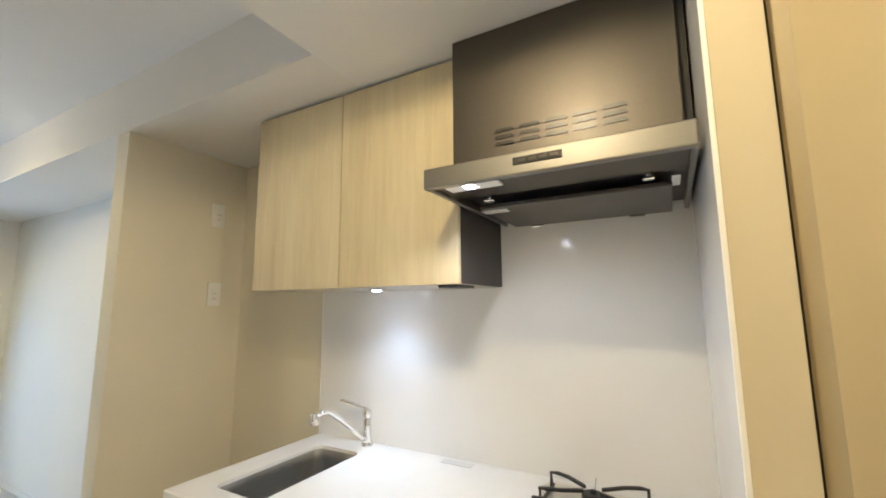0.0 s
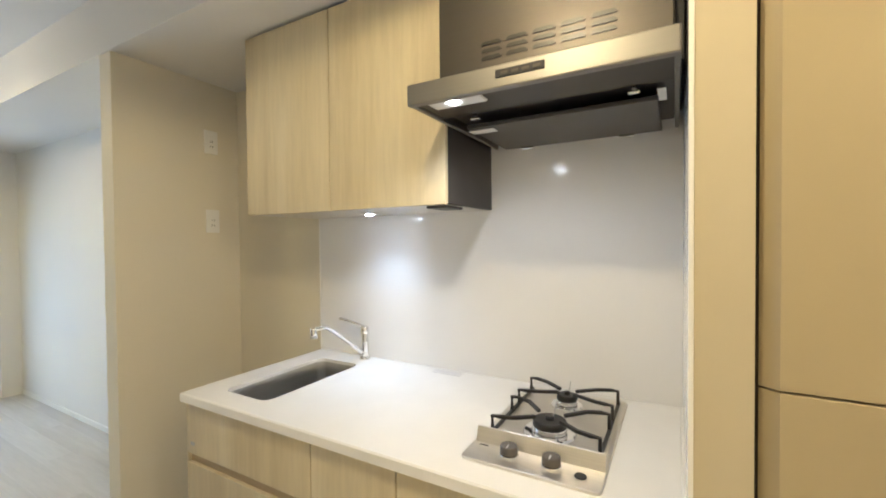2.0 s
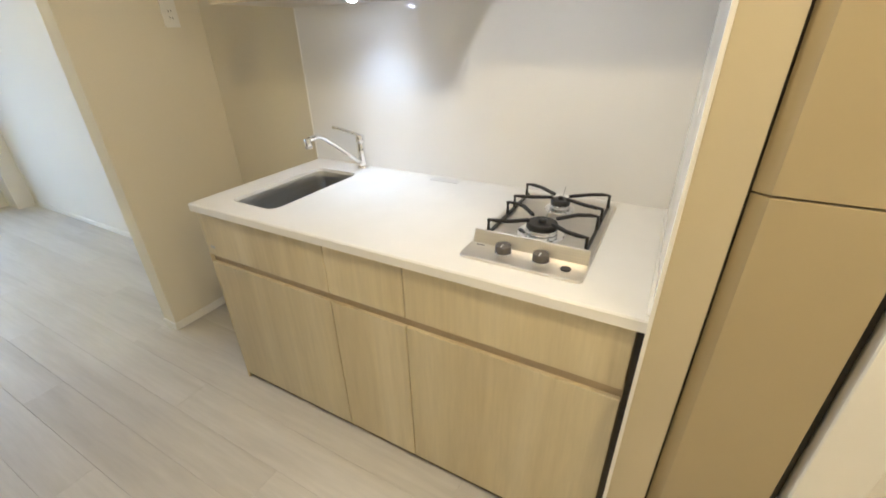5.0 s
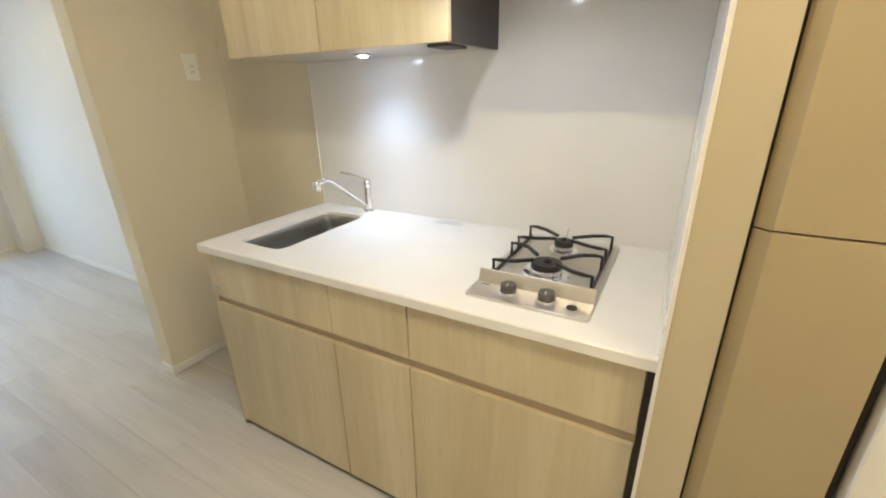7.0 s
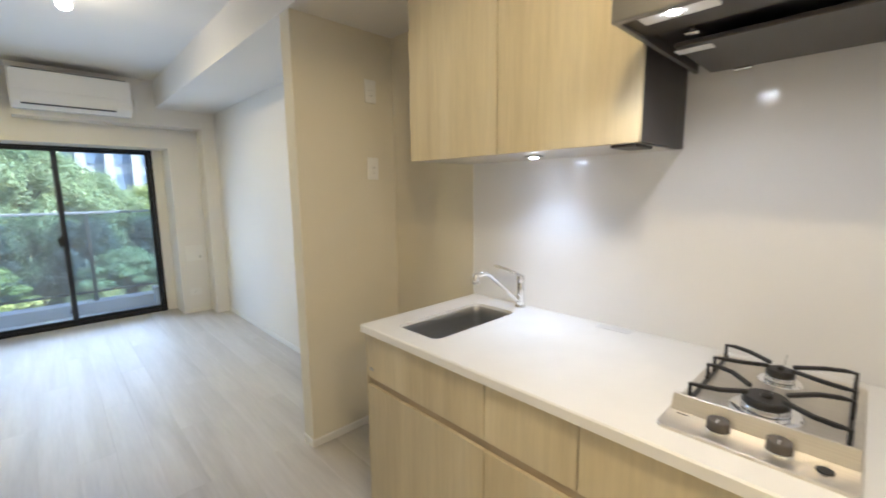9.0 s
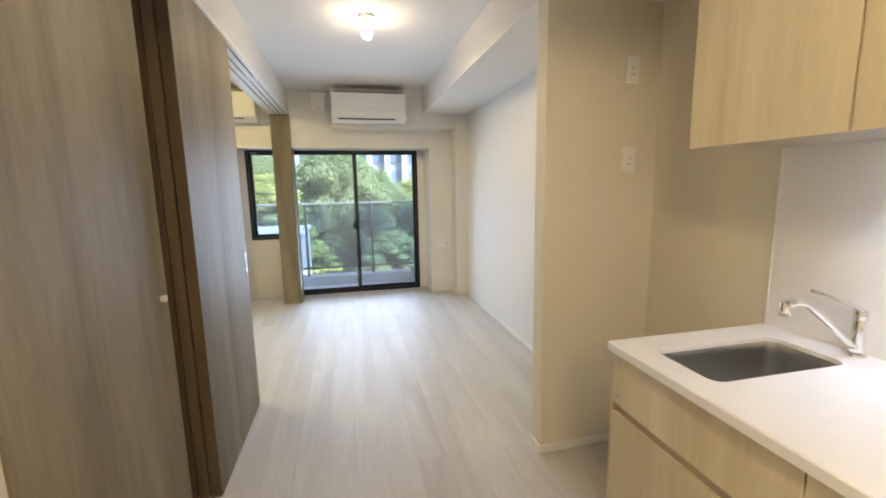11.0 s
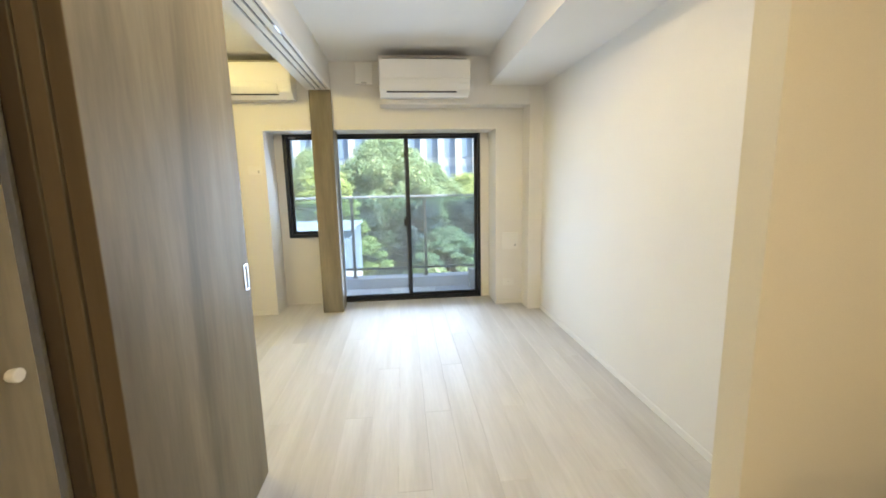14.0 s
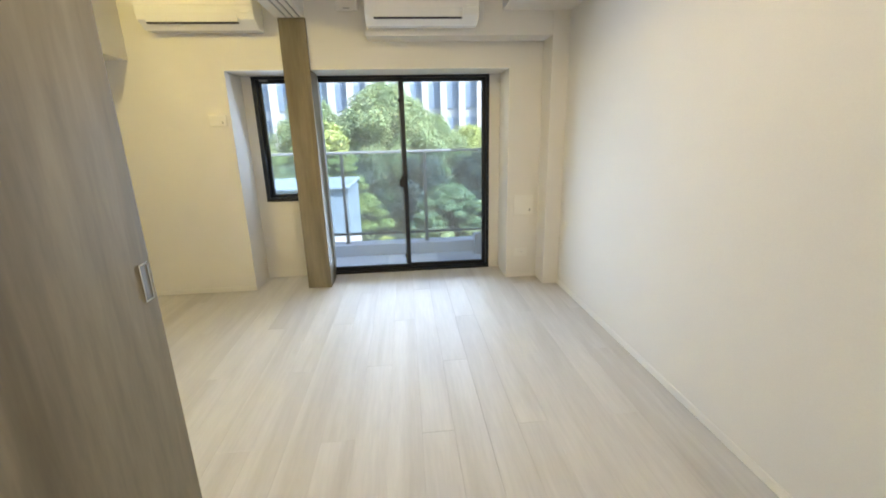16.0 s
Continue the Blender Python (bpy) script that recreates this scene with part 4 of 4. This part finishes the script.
def tree(x, y, height, spread_r, seed, leaves, foliage, label, low=0.30, flat=0.75, clump_r=0.55, clumps=80, leaf=0.045, conical=False):
    rng = random.Random(seed)
    t = thing("tree", (x, y, Z_GROUND), label, "tree", "trees outside")
    trunk = tube([(x, y, Z_GROUND), (x + 0.1, y + 0.05, Z_GROUND + height * 0.25), (x - 0.05, y + 0.15, Z_GROUND + height * 0.5), (x, y, Z_GROUND + height * 0.85)], 0.16, 8)
    for v_ in trunk.verts:
        k = (v_.co.z - Z_GROUND) / height
        v_.co.x, v_.co.y = x + (v_.co.x - x) * (1.3 - k), y + (v_.co.y - y) * (1.3 - k)
    # boughs carry clumps of leaves, rounded or drawn out flat into layers
    centres, radii = [], []
    for i in range(clumps):
        a = rng.uniform(0, 2 * math.pi)
        zz = low + (1 - low) * rng.random() ** 0.85
        rise = (zz - low) / (1 - low)
        outline = math.sqrt(max(0.03, 1 - (1.15 * rise - 0.15) ** 2)) if not conical else 0.12 + 0.88 * (1 - rise)
        rr = spread_r * outline * rng.random() ** 0.45 * rng.uniform(0.85, 1.1)
        tip = Vector((x + rr * math.cos(a), y + rr * math.sin(a), Z_GROUND + height * zz - 0.12 * rr))
        root = Vector((x, y, Z_GROUND + height * max(0.15, zz - 0.16)))
        join(trunk, tube([root, root.lerp(tip, 0.55) + Vector((0, 0, 0.15)), tip], 0.014, 4))
        centres.append(tuple(tip - Vector((x, y, Z_GROUND))))
        radii.append(rng.uniform(0.7, 1.25) * clump_r)
    part("trunk", trunk, M_BARK, t)
    me = leaf_mesh(np.array(centres), np.array(radii), leaves, flat, leaf, seed)
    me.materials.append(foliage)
    cr = new("crown", me)
    cr.parent = t
    cr["kind"] = "stuff"


def leaf_mesh(centres, radii, count, flat, leaf, seed):
    """Folded four-cornered leaves scattered over clumps, thickest on their shells."""
    g = np.random.default_rng(seed)
    pick = g.integers(0, len(centres), count)
    d = g.normal(size=(count, 3))
    d /= np.linalg.norm(d, axis=1)[:, None]
    rad = radii[pick] * (0.35 + 0.65 * g.random(count) ** 0.5) * (1 + 0.18 * g.normal(size=count))
    off = d * rad[:, None]
    off[:, 2] = off[:, 2] * flat - 0.12 * (1 - flat) * (off[:, 0] ** 2 + off[:, 1] ** 2) / radii[pick]
    c = centres[pick] + off
    n = d * 0.7 + g.normal(size=(count, 3)) * 0.45 + np.array([0, 0, 0.75])
    n /= np.linalg.norm(n, axis=1)[:, None]
    u = np.cross(n, g.normal(size=(count, 3)))
    u /= np.linalg.norm(u, axis=1)[:, None]
    w = np.cross(n, u)
    s = (leaf * g.uniform(0.6, 1.3, count))[:, None]
    quad = np.stack([c - u * s, c - 0.2 * u * s - 0.5 * w * s + 0.1 * n * s, c + u * s - 0.15 * n * s, c - 0.2 * u * s + 0.5 * w * s + 0.1 * n * s], axis=1)
    me = bpy.data.meshes.new("crown")
    me.vertices.add(count * 4)
    me.vertices.foreach_set("co", quad.astype(np.float32).ravel())
    me.loops.add(count * 4)
    me.loops.foreach_set("vertex_index", np.arange(count * 4, dtype=np.int32))
    me.polygons.add(count)
    me.polygons.foreach_set("loop_start", np.arange(0, count * 4, 4, dtype=np.int32))
    me.update(calc_edges=True)
    return me


MID, YOUNG, SHADED = "tall broad-crowned green tree in summer leaf", "yellow-green tree with layered leafy sprays", "blue-green tree, its leaves coloured dark for the shade of others"
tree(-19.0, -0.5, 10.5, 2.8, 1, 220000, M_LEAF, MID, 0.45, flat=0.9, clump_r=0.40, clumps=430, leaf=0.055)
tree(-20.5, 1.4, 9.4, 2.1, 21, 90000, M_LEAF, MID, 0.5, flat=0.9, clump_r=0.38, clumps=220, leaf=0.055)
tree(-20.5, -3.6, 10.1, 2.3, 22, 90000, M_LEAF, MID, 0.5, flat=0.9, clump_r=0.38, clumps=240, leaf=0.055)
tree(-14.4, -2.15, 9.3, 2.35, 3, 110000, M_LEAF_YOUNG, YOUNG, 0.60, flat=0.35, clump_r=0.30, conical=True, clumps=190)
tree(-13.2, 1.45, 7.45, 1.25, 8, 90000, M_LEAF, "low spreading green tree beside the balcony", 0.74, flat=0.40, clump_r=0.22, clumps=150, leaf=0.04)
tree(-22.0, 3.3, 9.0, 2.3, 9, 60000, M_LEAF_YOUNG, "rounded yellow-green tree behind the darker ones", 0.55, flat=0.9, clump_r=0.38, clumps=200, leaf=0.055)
tree(-17.0, 3.0, 8.2, 2.0, 2, 70000, M_LEAF_SHADED, SHADED, 0.35, clump_r=0.33, clumps=130)
tree(-16.3, 0.75, 8.0, 1.8, 14, 70000, M_LEAF_SHADED, SHADED, 0.35, clump_r=0.33, clumps=130)
tree(-17.2, -1.2, 8.1, 1.8, 15, 50000, M_LEAF_SHADED, SHADED, 0.35, clump_r=0.33, clumps=110)
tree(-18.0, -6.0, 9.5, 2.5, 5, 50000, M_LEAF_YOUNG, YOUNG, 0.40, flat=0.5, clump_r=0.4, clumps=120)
tree(-22.5, 0.6, 8.4, 2.8, 7, 30000, M_LEAF_SHADED, SHADED, 0.3, leaf=0.07)
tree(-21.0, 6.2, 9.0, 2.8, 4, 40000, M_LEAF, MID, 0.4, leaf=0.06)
tree(-28.0, -1.5, 8.6, 3.8, 11, 20000, M_LEAF_SHADED, SHADED, 0.3, clump_r=0.8, leaf=0.09)
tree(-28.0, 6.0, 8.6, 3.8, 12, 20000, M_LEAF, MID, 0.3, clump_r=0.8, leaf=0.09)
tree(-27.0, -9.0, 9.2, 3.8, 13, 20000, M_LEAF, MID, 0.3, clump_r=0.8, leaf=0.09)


def office_block(x, y0, y1, z1):
    o = thing("office_building", (x, (y0 + y1) / 2, Z_GROUND), "tall pale office building with white piers and blue glass", "building")
    part("wall", box(x - 12, x - 0.35, y0, y1, Z_GROUND, z1), M_SPAN, o)
    part("roof", box(x - 12.2, x + 0.1, y0 - 0.2, y1 + 0.2, z1, z1 + 0.8), M_PIER, o)
    pitch, storey = 2.1, 3.7
    n = int((y1 - y0) / pitch)
    pm = bpy.data.meshes.new("pier")
    bm = box(-0.45, 0.35, -0.36, 0.36, 0, z1 - Z_GROUND)
    bm.to_mesh(pm); bm.free()
    pm.materials.append(M_PIER)
    wm = bpy.data.meshes.new("window")
    bm = box(-0.34, -0.22, 0.36, pitch - 0.36, 0, 2.7)
    bm.to_mesh(wm); bm.free()
    wm.materials.append(M_BGLASS)
    for i in range(n + 1):
        p_ = new("pier", pm)
        p_.parent, p_.location = o, (0, y0 + i * pitch - (y0 + y1) / 2, 0)
        if i == n:
            break
        for k in range(int((z1 - Z_GROUND) / storey)):
            if k < 2:
                continue
            w_ = new("window", wm)
            w_.parent, w_.location = o, (0, y0 + i * pitch - (y0 + y1) / 2, k * storey + 0.6)


office_block(-52, -37, 40, 34)


def low_house():
    h = thing("low_building", (-12.2, -3.6, Z_GROUND), "low pale clad neighbouring building with flat roof", "building")
    part("wall", box(-13.2, -11.2, -7.0, -1.03, Z_GROUND, 0.20), M_ROOF, h)
    part("roof", box(-13.3, -11.1, -7.1, -0.98, 0.20, 0.29, 0.03), M_ROOF, h)
    for k in range(6):
        part("seam", box(-11.2, -11.17, -6.6 + k * 0.95, -6.56 + k * 0.95, Z_GROUND, 0.20), M_SPAN, h)


low_house()


# floor planks, last: rows along the room with staggered joints
def planks():
    rng = random.Random(5)
    W, L = 0.150, 1.82
    cache = {}
    def mesh(l, w):
        key = (round(l, 3), round(w, 3))
        if key not in cache:
            me = bpy.data.meshes.new("plank")
            bm = bmesh.new()
            b = 0.0008
            g = 0.0002
            lo = [bm.verts.new(c) for c in ((g, g, -0.006), (l - g, g, -0.006), (l - g, w - g, -0.006), (g, w - g, -0.006))]
            mi = [bm.verts.new((c.co.x, c.co.y, -b)) for c in lo]
            hi = [bm.verts.new(c) for c in ((g + b, g + b, 0), (l - g - b, g + b, 0), (l - g - b, w - g - b, 0), (g + b, w - g - b, 0))]
            for a, c in ((lo, mi), (mi, hi)):
                for k in range(4):
                    bm.faces.new((a[k], a[(k + 1) % 4], c[(k + 1) % 4], c[k]))
            bm.faces.new(hi)
            bm.normal_update()
            bm.to_mesh(me); bm.free()
            me.materials.append(M_PLANK)
            cache[key] = me
        return cache[key]
    y, row = -2.75, 0
    while y < 1.61:
        w = min(W, 1.61 - y)
        x = -6.0 - (row * 0.61 % L)
        while x < 1.6:
            a, b = max(x, -6.0), min(x + L, 1.6)
            if b - a > 0.02:
                p_ = new("plank", mesh(b - a, w))
                p_.parent = floor
                p_.location = (a, y, 0)
            x += L
        y += W
        row += 1


planks()
